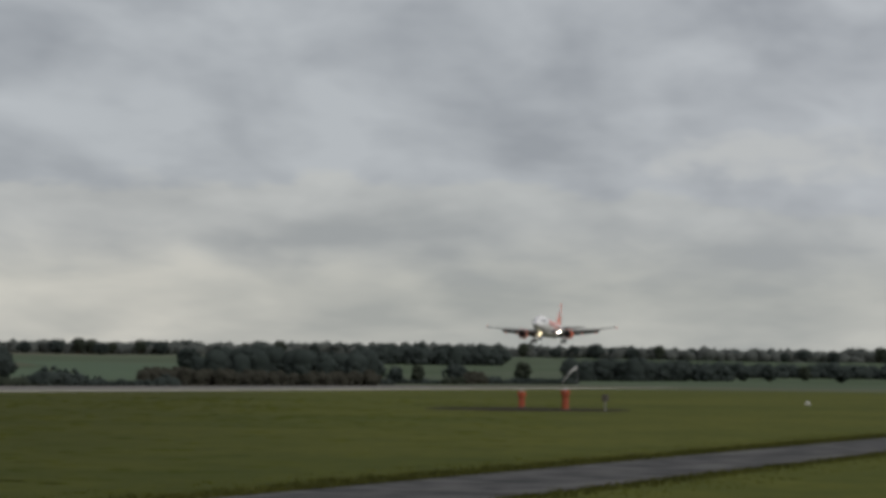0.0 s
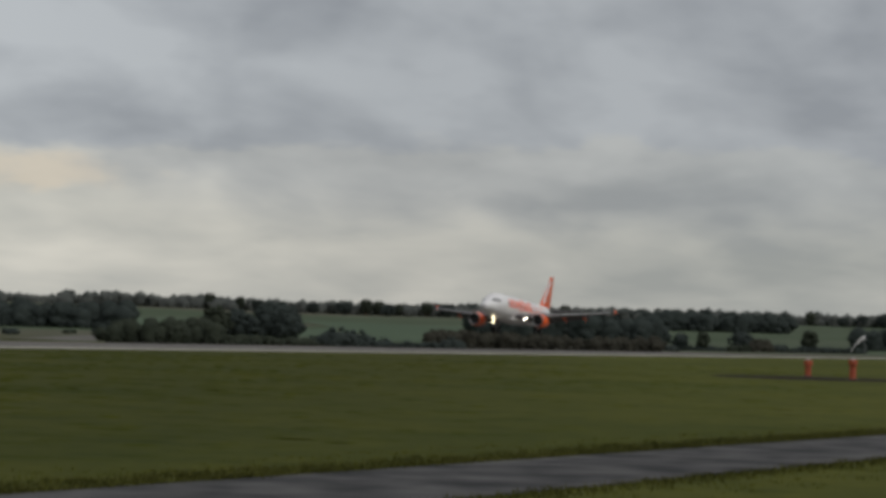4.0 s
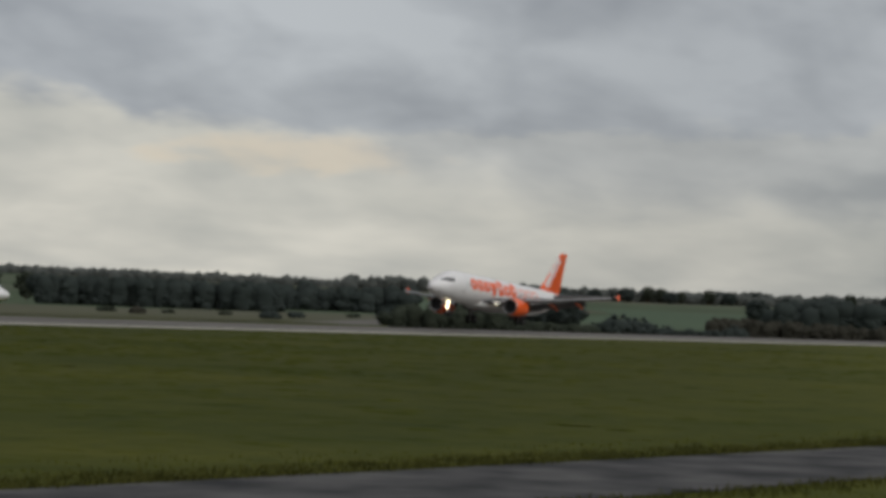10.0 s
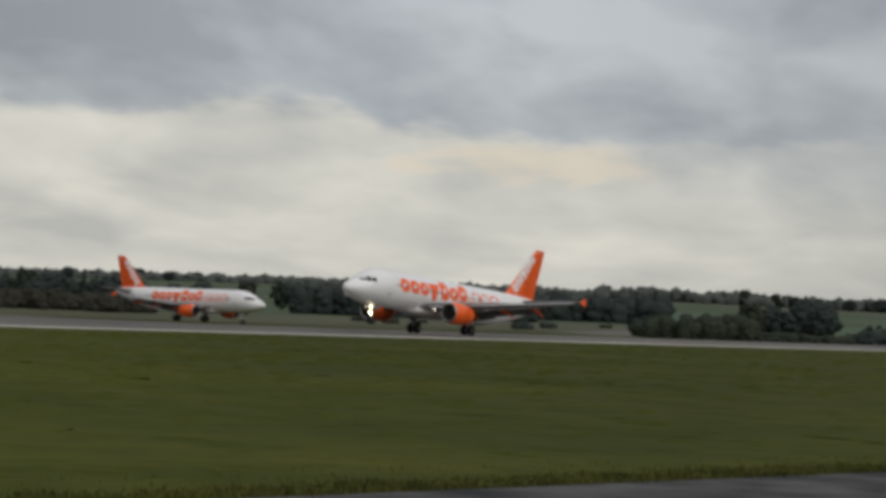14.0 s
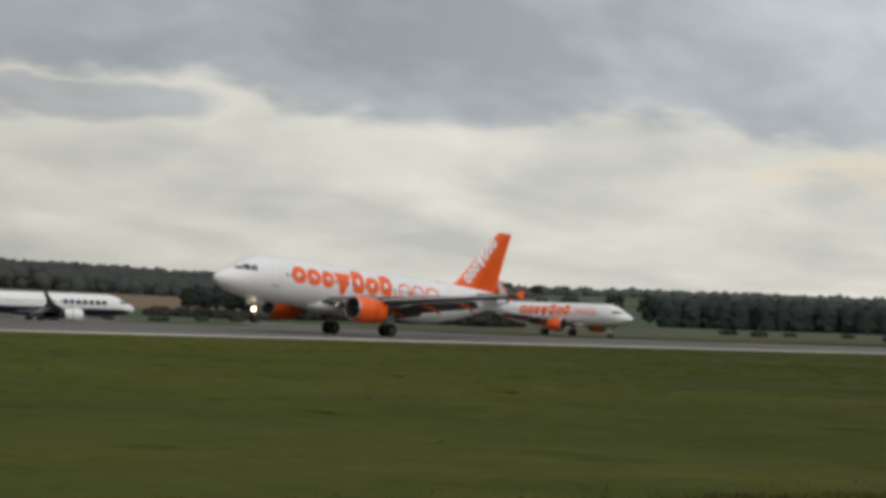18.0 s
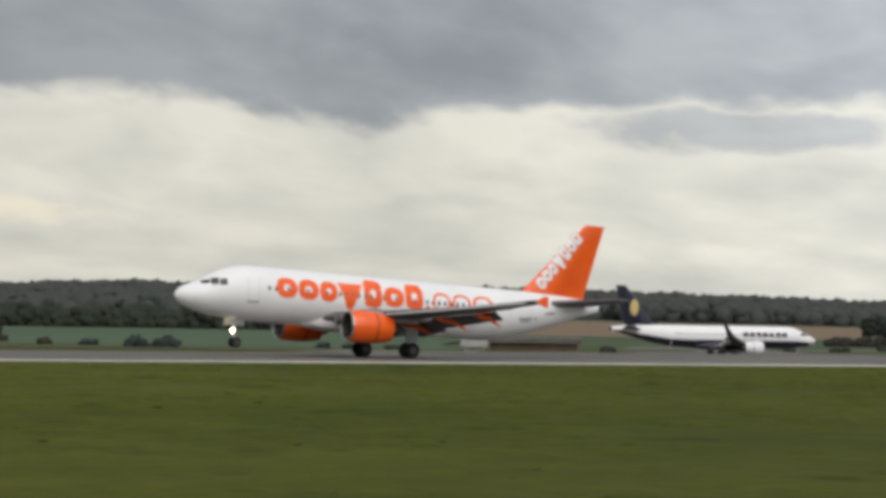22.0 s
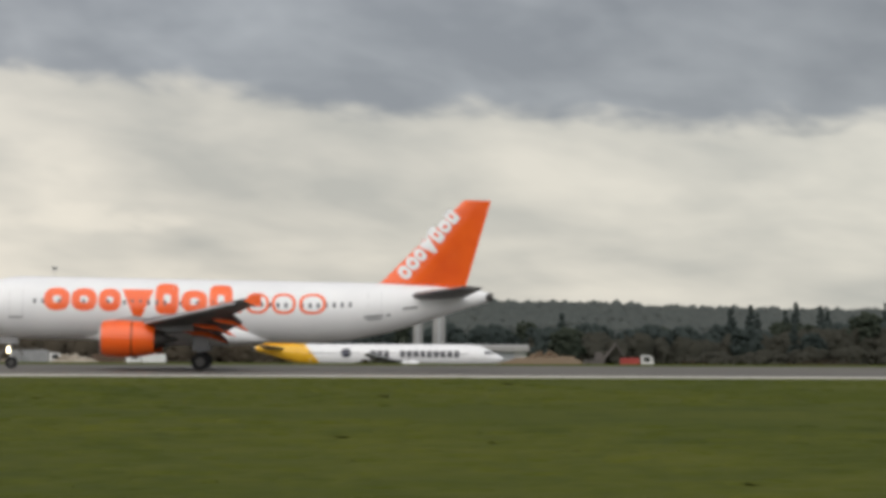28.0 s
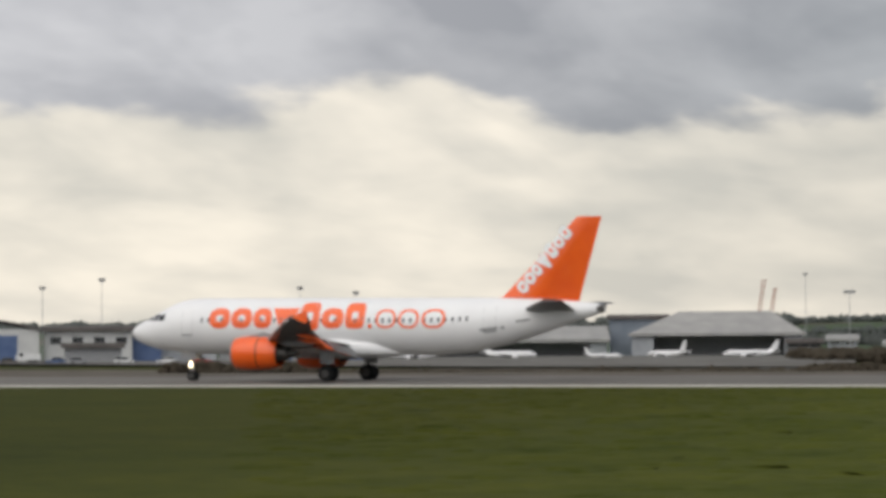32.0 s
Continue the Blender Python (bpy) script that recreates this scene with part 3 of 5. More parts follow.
            part("flap_track_fairing", tube([(X(te - ln * 0.45), 0.03, y(yy), z0 - 0.12), (X(te - ln * 0.25), 0.15, y(yy), z0 - 0.20), (X(te + ln * 0.1), 0.18, y(yy), z0 - 0.30), (X(te + ln * 0.30), 0.13, y(yy), z0 - 0.58), (X(te + ln * 0.46), 0.03, y(yy), z0 - 0.82)], "x", 12), engine_mat, wg)
        tx, tz = le + 8.75, p.tip_z + dz
        if winglet:
            fen = foil([(X(tx), y(p.tip_y), tz, 1.3, 0.1, 0), (X(tx + 0.75), y(p.tip_y + 0.45), tz + 0.7, 1.0, 0.08, 1), (X(tx + 2.0), y(p.tip_y + 0.75), tz + 2.4, 0.5, 0.05, 1)])
        else:
            bm = bmesh.new()
            prof = [(0.3, 0), (1.0, 0.42), (1.35, 0.42), (1.35, 0), (1.35, -0.35), (1.1, -0.35)]
            rings = [[(X(tx + u), y(p.tip_y + o), tz + v) for u, v in prof] for o in (-0.03, 0.05)]
            bm.free()
            fen = loft(rings)
        part("wingtip_fence", fen, fence_mat, wg)
        # engine
        ey, ez, ex = y(p.eng_y), p.eng_z, p.eng
        en = part("engine", tube([(X(ex + 0.12), 1.06, ey, ez), (X(ex + 0.5), 1.17, ey, ez), (X(ex + 1.2), 1.21, ey, ez), (X(ex + 2.02), 1.19, ey, ez)], "x", 36, False), engine_mat, a)
        part("intake_duct", tube([(X(ex + 0.85), 0.86, ey, ez), (X(ex + 0.2), 0.90, ey, ez), (X(ex + 0.06), 0.94, ey, ez)], "x", 36, False), DARK_METAL, en)
        part("intake_lip", tube([(X(ex + 0.06), 0.94, ey, ez), (X(ex + 0.03), 0.95, ey, ez), (X(ex), 1.0, ey, ez), (X(ex + 0.05), 1.045, ey, ez), (X(ex + 0.13), 1.062, ey, ez)], "x", 36, False), SILVER, en)
        part("fan", tube([(X(ex + 0.25), 0.02, ey, ez), (X(ex + 0.55), 0.22, ey, ez), (X(ex + 0.8), 0.30, ey, ez), (X(ex + 0.82), 0.87, ey, ez), (X(ex + 0.9), 0.87, ey, ez)], "x", 28), BLACK, en)
        part("rear_cowl", tube([(X(ex + 2.10), 1.18, ey, ez), (X(ex + 2.7), 1.13, ey, ez), (X(ex + 3.5), 0.98, ey, ez), (X(ex + 3.5), 0.93, ey, ez), (X(ex + 2.6), 0.98, ey, ez), (X(ex + 2.1), 1.05, ey, ez)], "x", 36, False), engine_mat, en)
        part("reverser_gap", tube([(X(ex + 1.95), 1.12, ey, ez), (X(ex + 2.2), 1.12, ey, ez)], "x", 36, False), BLACK, en)
        part("core_cowl", tube([(X(ex + 2.2), 0.78, ey, ez), (X(ex + 3.3), 0.68, ey, ez), (X(ex + 4.2), 0.45, ey, ez), (X(ex + 4.25), 0.30, ey, ez), (X(ex + 5.0), 0.05, ey, ez)], "x", 28), DARK_METAL, en)
        pyl = []
        for s, zt, zb, hw in ((ex + 0.9, ez + 1.22, ez + 1.12, 0.06), (ex + 2.2, ez + 1.5, ez + 1.0, 0.2), (ex + 4.2, 2.9 + dz, ez + 0.5, 0.2), (ex + 6.0, 2.75 + dz, 2.4 + dz, 0.08)):
            pyl.append([(X(s), ey - hw, zb), (X(s), ey + hw, zb), (X(s), ey + hw * 0.8, zt), (X(s), ey - hw * 0.8, zt)])
        part("pylon", loft(pyl), MID_GREY, en)
        # tailplane
        t0 = p.length - 5.9
        part("tailplane", foil([(X(t0), y(0.4), 4.95 + dz, 3.9, 0.36, 0), (X(t0 + 3.35), y(6.2), 5.55 + dz, 1.45, 0.13, 0)]), WING_SHADED, a)
        # landing lamp in the wing root, with an added hood to narrow its beam; only the port one is lit
        lx, ly, lz = X(le + 0.9), y(3.4), 2.2 + dz
        on = lit and side > 0
        lamp = part("landing_lamp", tube([(lx, 0.21, ly, lz), (lx + 0.03, 0.19, ly, lz), (lx + 0.04, 0.05, ly, lz)], "x", 18), LAMP if on else LAMP_OFF, a, "bright landing lamp" if on else "")
        part("added_hood", tube([(lx + 0.9, 0.27, ly, lz), (lx - 0.1, 0.28, ly, lz), (lx - 0.7, 0.15, ly, lz + 0.1), (lx - 0.7, 0.1, ly, lz + 0.1), (lx - 0.02, 0.255, ly, lz), (lx + 0.88, 0.255, ly, lz)], "x", 18, False), BLACK, lamp)
        # main gear
        leg = part("main_gear_leg", rod((0.05, y(p.track), 0.5), (0.1, y(p.track - 0.15), 2.6 + dz), 0.13, 0.17), MID_GREY, a)
        part("side_brace", rod((0.05, y(p.track), 1.25), (0.1, y(p.track - 1.6), 2.35 + dz), 0.07), LIGHT_GREY, leg)
        part("axle", rod((0, y(p.track - 0.5), 0.435), (0, y(p.track + 0.5), 0.435), 0.09), MID_GREY, leg)
        part("gear_door", box(-0.55, 0.55, y(p.track + 0.28) - 0.02, y(p.track + 0.28) + 0.02, 1.1, 2.45 + dz, bevel=0.01), MID_GREY, leg)
        for o in (-0.46, 0.46):
            wheel("wheel", a, 0, y(p.track + o), 0.585, 0.42, -0.15)
    # fin
    aft = -0.5 if winglet else 0.45
    f0 = p.length - 7.95 + aft
    k = p.fin_top
    part("fin", foil([(X(f0 - 1.6), 0, 5.62 + dz, 7.3, 0.02, 1), (X(f0), 0, 5.92 + dz, 5.75, 0.32, 1), (X(p.length - 2.45 + aft), 0, k, 1.80, 0.12, 1)]), fin_mat, a, "painted swept tail fin")
    # nose gear
    nx = X(p.nose_gear)
    leg = part("nose_gear_leg", rod((nx, 0, 0.12), (nx + 0.15, 0, 2.1), 0.09, 0.11), LIGHT_GREY, a)
    part("drag_brace", rod((nx, 0, 1.1), (nx + 1.1, 0, 2.0), 0.05), LIGHT_GREY, leg)
    for o in (-0.25, 0.25):
        wheel("wheel", a, nx, o, 0.39, 0.22, -0.28)
        part("gear_door", box(nx - 0.45, nx + 0.75, o * 2.1 - 0.015, o * 2.1 + 0.015, 1.35, 1.85, bevel=0.01), MID_GREY, leg)
    for o, z in ((-0.05, 0.95), (0.05, 1.6)):
        ln = part("taxi_lamp", tube([(nx + 0.10, 0.10, o, z), (nx + 0.2, 0.16, o, z), (nx + 0.25, 0.15, o, z), (nx + 0.28, 0.05, o, z)], "x", 16), TAXI_LAMP if lit else LAMP_OFF, leg)
    # black exhaust at the very tail
    zc, hw, hh = hull(p, p.length - 0.45)
    part("tail_exhaust", tube([(X(p.length - 0.45), hw + 0.015, 0, zc), (X(p.length + 0.05), hw * 0.75, 0, zc + 0.04), (X(p.length - 0.05), hw * 0.5, 0, zc + 0.04)], "x", 20), DARK_METAL, a)
    # cockpit windows
    for side in (1, -1):
        for s0, s1, lo, hi in ((1.72, 2.28, 0.84, 1.08), (2.34, 2.88, 0.70, 1.18), (2.94, 3.46, 0.58, 1.06)):
            zc = hull(p, 2.4)[0] - p.mid
            out = [(s0 + (0.25 if v > 0.9 and s0 < 1.7 else 0.0), s1, lo + (hi - lo) * v) for v in (0, 0.33, 0.66, 1)]
            bm = decal(p, [(b0, b1, u) for b0, b1, u in out], side, 0.015)
            part("cockpit_window", bm, GLASS_DARK, body)
    # cabin windows
    for side in (1, -1):
        for i in range(int((p.taper + 3.5 - 6.6) / 0.533)):
            s = 6.6 + 0.533 * i
            o = part("cabin_window", decal(p, [(s + 0.02, s + 0.19, 0.26), (s, s + 0.21, 0.36), (s, s + 0.21, 0.52), (s + 0.02, s + 0.19, 0.6)], side, 0.01), CABIN_GLASS, body)
        # passenger doors, a shade greyer than the skin round them
        for s in (5.05, p.taper + 4.2):
            part("cabin_door", decal(p, [(s, s + 0.85, v) for v in (-0.75, -0.2, 0.3, 0.8, 1.15)], side, 0.008), WHITE, body)
            for e0, e1 in ((s - 0.04, s + 0.01), (s + 0.84, s + 0.89)):
                part("door_edge", decal(p, [(e0, e1, v) for v in (-0.58, -0.2, 0.3, 0.8, 1.15)], side, 0.012), SEAM, body)
            part("door_sill", decal(p, [(s - 0.05, s + 0.9, v) for v in (-0.72, -0.60)], side, 0.012), MID_GREY, body)
    return a


def ring_shape(s, w, lo, hi, hole, power=2.4, n=28):
    """A flat rounded ring, or with no hole a rounded patch: points (along, up) and faces."""
    vs, fs = [], []
    cx, cy = s + w / 2, (lo + hi) / 2
    for q in (1.0, (1 + hole) / 2, max(hole, 0.02)):
        for k in range(n):
            a = 2 * math.pi * k / n
            c, d = math.cos(a), math.sin(a)
            vs.append((cx + w / 2 * q * math.copysign(abs(c) ** (2 / power), c), cy + (hi - lo) / 2 * q * math.copysign(abs(d) ** (2 / power), d)))
    for b in (0, n):
        fs += [(b + k, b + (k + 1) % n, b + n + (k + 1) % n, b + n + k) for k in range(n)]
    return vs, fs


def bar_shape(s0, s1, lo, hi, lean=0.0, narrow=1.0):
    """A flat bar, leaning or narrowing towards its foot."""
    vs, fs = [], []
    for j in range(7):
        v = j / 6
        m, half = (s0 + s1) / 2 + lean * (v - 0.5), (s1 - s0) / 2 * (narrow + (1 - narrow) * v)
        vs += [(m - half + 2 * half * k / 4, lo + (hi - lo) * v) for k in range(5)]
    fs = [(5 * j + k, 5 * j + k + 1, 5 * j + k + 6, 5 * j + k + 5) for j in range(6) for k in range(4)]
    return vs, fs


def bold_marks():
    """Seven plain fat shapes in a row 12.5 long: rounded rings, a wedge and upright blocks."""
    return [[ring_shape(0, 1.7, -0.17, 1.32, 0.33)], [ring_shape(1.78, 1.7, -0.17, 1.32, 0.33)], [ring_shape(3.56, 1.5, -0.17, 1.32, 0.30)], [bar_shape(5.1, 7.2, -0.6, 1.3, 0.0, 0.2)],
            [ring_shape(7.3, 1.55, -0.3, 1.72, 0.30, 4.0)], [ring_shape(9.0, 1.75, -0.17, 1.32, 0.33)], [ring_shape(10.85, 1.55, -0.17, 1.68, 0.30, 4.0)]]


def painted(name, shapes, place, mat, parent, label, flip):
    """Flat shapes laid on a skin by place(along, up), as one patch of paint."""
    bm = bmesh.new()
    for k, (vs, fs) in enumerate(shapes):
        pts = [bm.verts.new(place(x, y, 0.002 * k)) for x, y in vs]
        for f in fs:
            q = [pts[i] for i in f]
            bm.faces.new(q[::-1] if flip else q)
    return part(name, bm, mat, parent, label)


def orange_livery(a, p):
    """Plain bold patches along the cabin and slanting up the fin."""
    body = [o for o in a.children if o.name.startswith("fuselage")][0]
    fin = [o for o in a.children if o.name.startswith("fin")][0]
    start, last = 7.3, 25.95
    for side in (1, -1):
        # on the starboard side the row runs the other way
        def skin(x, up, more, side=side):
            return on_hull(p, start + x if side > 0 else last - x, up, side, 0.014 + more)

        for marks in bold_marks():
            painted("livery_patch", marks, skin, ORANGE, body, "plain bold orange paint patch", side > 0)
        thin = [[ring_shape(12.65, 0.34, -0.15, 0.17, 0.0)]] + [[ring_shape(x, w, -0.15, 1.22, 0.76)] for x, w in ((13.25, 1.55), (14.98, 1.6), (16.78, 1.8))]
        for marks in thin:
            painted("livery_bar", marks, skin, ORANGE, body, "thin orange paint bar", side > 0)
        for s, w, u in ((28.4, 1.3, -0.55), (31.0, 1.0, -0.25), (29.9, 0.3, -0.55)):
            part("marking_bar", decal(p, [(s, s + w, u), (s, s + w, u + 0.16)], side), MID_GREY, body, "small grey marking bar")
        # the same row in white, small, along the fin's leading edge
        f0, dz = p.length - 7.5, p.mid - 3.8
        run = Vector((-4.0, 0, 4.75)).normalized()
        rise = Vector((run.z, 0, -run.x))
        foot = Vector((p.gear - f0 - 1.35, 0, 6.3 + dz))

        def on_fin(x, up, more, side=side, run=run, rise=rise, foot=foot):
            v = (x if side > 0 else 12.4 - x) * 0.455
            size = 0.66 * (1 - 0.02 * v)
            q = foot + run * v + rise * ((up - 0.5) * size if side > 0 else (0.5 - up) * size)
            f = (q.z - 5.92 - dz) / (p.fin_top - 5.92 - dz)
            lead = p.gear - (f0 + f * (p.length - 2.0 - f0))
            chord, thick = 5.75 + (1.80 - 5.75) * f, 0.32 + (0.12 - 0.32) * f
            b = float(np.interp((lead - q.x) / chord, (0, 0.02, 0.1, 0.3, 0.6, 0.85, 1), (0, 0.35, 0.8, 1.0, 0.7, 0.27, 0.03)))
            return (q.x, side * (thick * b + 0.03 + more), q.z)

        for marks in bold_marks():
            painted("livery_patch", marks, on_fin, WHITE, fin, "plain white paint patch", side > 0)


landing = airliner("landing_airliner", A320, "white and orange airliner touching down on the runway, flaps lowered", ORANGE, ORANGE, ORANGE)
orange_livery(landing, A320)


taxiing = copy_thing(landing, pose(342.7, 311.3, land_height(342.7, 311.3) + 0.31, 0, 0, -90))
taxiing.name = "taxiing_airliner"
tagged(taxiing, "white and orange airliner standing on the far taxiway", "airliner")
for o in taxiing.children_recursive:
    if o.name.startswith(("landing_lamp", "taxi_lamp")):
        o.data = o.data.copy()
        o.data.materials[0] = LAMP_OFF

waiting = airliner("waiting_airliner", B738, "white airliner with navy belly and navy tail waiting on the taxiway", NAVY, WHITE, NAVY, NAVY, False, True)
waiting.matrix_basis = pose(266.5, 368.8, land_height(266.5, 368.8) + 0.05, 0, 0, -15)
for side in (1, -1):
    body = [o for o in waiting.children if o.name.startswith("fuselage")][0]
    for i in range(7):
        s = (6.2 if side < 0 else 6.4) + 1.25 * i
        part("livery_bar", decal(B738, [(s, s + 0.95, 0.05 + 0.17 * k) for k in range(6)], side, 0.016), NAVY, body, "plain navy paint bar")
    fin = [o for o in waiting.children if o.name.startswith("fin")][0]
    bm = bmesh.new()
    bmesh.ops.create_uvsphere(bm, u_segments=18, v_segments=8, radius=1)
    bmesh.ops.transform(bm, matrix=Matrix.Translation((19.2 - 34.9, side * 0.2, 8.4)) @ Matrix.Diagonal((0.85, 0.1, 1.5, 1)), verts=bm.verts)
    part("livery_patch", bm, GOLD, fin, "plain pale gold paint patch")

parked = airliner("parked_airliner", A321, "white airliner with a yellow tail parked on the apron", YELLOW, WHITE, WHITE, None, False)
parked.matrix_basis = pose(17.8, 445, land_height(17.8, 445) - 0.35)
for side in (1, -1):
    body = [o for o in parked.children if o.name.startswith("fuselage")][0]
    for i in range(12):
        s = 8.0 + 1.2 * i + (1.6 if i > 8 else 0)
        part("livery_bar", decal(A321, [(s, s + 0.95, -0.25 + 0.24 * k) for k in range(6)], side, 0.016), DARK_PAINT, body, "plain charcoal paint bar")
    part("livery_patch", decal(A321, blob(27.2, 1.7, -0.3, 1.3), side, 0.016), NAVY, body, "plain dark paint patch")
    fin = [o for o in parked.children if o.name.startswith("fin")][0]
    for k in range(3):
        part("livery_bar", box(21.9 - 40.3 + 0.62 * k, 21.9 - 39.85 + 0.62 * k, side * 0.32 - 0.06, side * 0.32 + 0.02, 7.6, 8.9 - 0.3 * (k == 1)), NAVY, fin, "plain dark paint bar", smooth=False)

body = [o for o in parked.children if o.name.startswith("fuselage")][0]
rings = []
for j in range(13):
    ring = []
    for q in range(36):
        w = 2 * math.pi * q / 36
        s = 33.8 + (A321.length - 0.5 - 33.8) * j / 12 + 1.6 * math.sin(w) * (1 - j / 12)
        zc, hw, hh = hull(A321, s)
        ring.append((A321.gear - s, (hw + 0.02) * math.cos(w), zc + (hh + 0.02) * math.sin(w)))
    rings.append(ring)
part("tail_paint", loft(rings, False), YELLOW, body, "yellow tail paint")

# ---- trees and hedges ----
def ico(level):
    bm = bmesh.new()
    bmesh.ops.create_icosphere(bm, subdivisions=level, radius=1)
    v = np.array([x.co[:] for x in bm.verts])
    f = np.array([[x.index for x in q.verts] for q in bm.faces])
    bm.free()
    return v, f


ICO = {1: ico(1), 2: ico(2)}
OCTA = (np.array([(1, 0, 0), (-1, 0, 0), (0, 1, 0), (0, -1, 0), (0, 0, 1), (0, 0, -1)], float), np.array([(0, 2, 4), (2, 1, 4), (1, 3, 4), (3, 0, 4), (2, 0, 5), (1, 2, 5), (3, 1, 5), (0, 3, 5)]))


def clumps(places, level, rng, rough=0.2, squash=0.85, sprays=8, cores=(), core_squash=1.0):
    """One leafy mass from rows of (x, y, z, radius): each a loose bunch of small sprays, over broad inner masses."""
    places = np.asarray(places, float)
    if len(cores):
        pts, fs = puffs(np.asarray(cores, float), ICO[2], rng, 0.10, core_squash)
        more, extra = clumps(places, level, rng, rough, squash, sprays)
        return pts.tolist() + more, fs.tolist() + [[i + len(pts) for i in f] for f in extra]
    if sprays:
        d = rng.normal(size=(len(places), sprays, 3))
        d /= np.linalg.norm(d, axis=2, keepdims=True)
        rad = places[:, None, 3:4]
        at = places[:, None, :3] + d * rad * rng.uniform(0.6, 0.98, (len(places), sprays, 1)) * np.array([1, 1, squash])
        core = places.copy()
        places = np.concatenate([at, rad * rng.uniform(0.3, 0.55, (len(places), sprays, 1))], axis=2).reshape(-1, 4)
        pts, fs = puffs(core, ICO[1], rng, 0.15, squash)
        pts2, fs2 = puffs(places, OCTA, rng, 0.3, squash)
        return np.concatenate([pts, pts2]).tolist(), np.concatenate([fs, fs2 + len(pts)]).tolist()
    pts, fs = puffs(places, ICO[level], rng, rough, squash)
    return pts.tolist(), fs.tolist()


def puffs(places, shape, rng, rough, squash):
    v, f = shape
    n = len(places)
    jit = 1 + rng.uniform(-rough, rough, (n, len(v), 1))
    pts = v[None] * jit * places[:, None, 3:4] * np.array([1, 1, squash]) + places[:, None, :3]
    fs = f[None] + (np.arange(n) * len(v))[:, None, None]
    return pts.reshape(-1, 3), fs.reshape(-1, 3)


def tree_kind(name, seed, height, width, trunk_h, style, leaf, label, level=1):
    rng = np.random.default_rng(seed)
    t = empty(name, label, "bush" if style == "bush" else "tree")
    stem = loft([[(r * math.cos(w), r * math.sin(w), z) for w in (2 * math.pi * k / 8 for k in range(8))] for z, r in ((-0.6, width * 0.055), (trunk_h, width * 0.035), (height * 0.75, width * 0.01))])
    for k in range(0 if style == "bush" else 6):
        w = k * 2.4
        z0 = trunk_h * (0.8 + 0.25 * k / 6)
        b = rod((0, 0, z0), (math.cos(w) * width * 0.3, math.sin(w) * width * 0.3, z0 + height * 0.25), width * 0.018, width * 0.006, 6)
        me = bpy.data.meshes.new("limb")
        b.to_mesh(me)
        b.free()
        stem.from_mesh(me)
        bpy.data.meshes.remove(me)
    part("trunk", stem, BARK, t)
    rows, cores = [], []
    if style == "broad":
        mid, hh = (trunk_h * 0.3 + height) / 2, (height - trunk_h * 0.3) / 2
        for k in range(7):
            w, q = 2.4 * k, width * (0.0 if k == 6 else 0.17)
            cores.append((q * math.cos(w), q * math.sin(w), mid + hh * (0.36 if k == 6 else -0.22 + 0.4 * (k % 2)), width * 0.26))
    elif style == "bush":
        for k in range(5):
            w, q = 1.26 * k, width * 0.2
            cores.append((q * math.cos(w), q * math.sin(w), height * 0.22, height * 0.42))
    n = {"broad": 105, "cone": 70, "bush": 80}[style]
    for _ in range(n):
        u, w = rng.random(), rng.uniform(0, 2 * math.pi)
        if style == "cone":
            z = trunk_h * 0.5 + (height - trunk_h * 0.5) * u
            r = width / 2 * (1 - u) ** 0.8 * math.sqrt(rng.random()) + 0.05
            rad = width * (0.10 + 0.07 * (1 - u))
        elif style == "bush":
            el = math.asin(rng.random())
            k = 0.3 + 0.62 * rng.random()
            r, z = width / 2 * math.cos(el) * k * 1.05, height * 0.84 * math.sin(el) * k
            rad = height * rng.uniform(0.14, 0.25) * (1 - 0.3 * k)
        else:
            el = math.asin(rng.uniform(-1, 1))
            k = 0.40 + 0.56 * rng.random() ** 0.5
            lump = 1 + 0.22 * math.sin(3 * w + seed) + 0.15 * math.sin(5 * w + 2 * seed)
            r, z = width / 2 * math.cos(el) * k * lump, mid + hh * 0.95 * math.sin(el) * k
            rad = width * rng.uniform(0.085, 0.135)
        rows.append((r * math.cos(w), r * math.sin(w), z, rad))
    part("crown", clumps(rows, level, rng, sprays=2, cores=cores), leaf, t)
    return t


KINDS = {
    "oak": [tree_kind("tree", 11, 12, 11, 0.9, "broad", LEAF, "broad dark green tree in full leaf"),
            tree_kind("tree", 12, 13, 9, 1.0, "broad", LEAF_OLIVE, "tall olive green tree in full leaf"),
            tree_kind("tree", 13, 11, 12, 0.8, "broad", LEAF, "wide dark green tree in full leaf")],
    "fir": [tree_kind("tree", 21, 14, 5, 1.5, "cone", LEAF, "tall dark green pointed conifer"),
            tree_kind("tree", 22, 12, 4.5, 1.2, "cone", LEAF, "slim dark green pointed conifer")],
    "bush": [tree_kind("bush", 31, 3.4, 6.5, 0.3, "bush", LEAF, "rounded dark green bush in the grass"),
             tree_kind("bush", 32, 2.6, 7.5, 0.3, "bush", LEAF_OLIVE, "low olive bush in the grass"),
             tree_kind("bush", 33, 4.2, 6.0, 0.4, "bush", LEAF_BROWN, "rounded russet brown hedge bush")],
    "shrub": [tree_kind("bush", 34, 4.2, 8.5, 0.3, "bush", LEAF, "large domed dark green bush in the grass")],
}
USED = set()


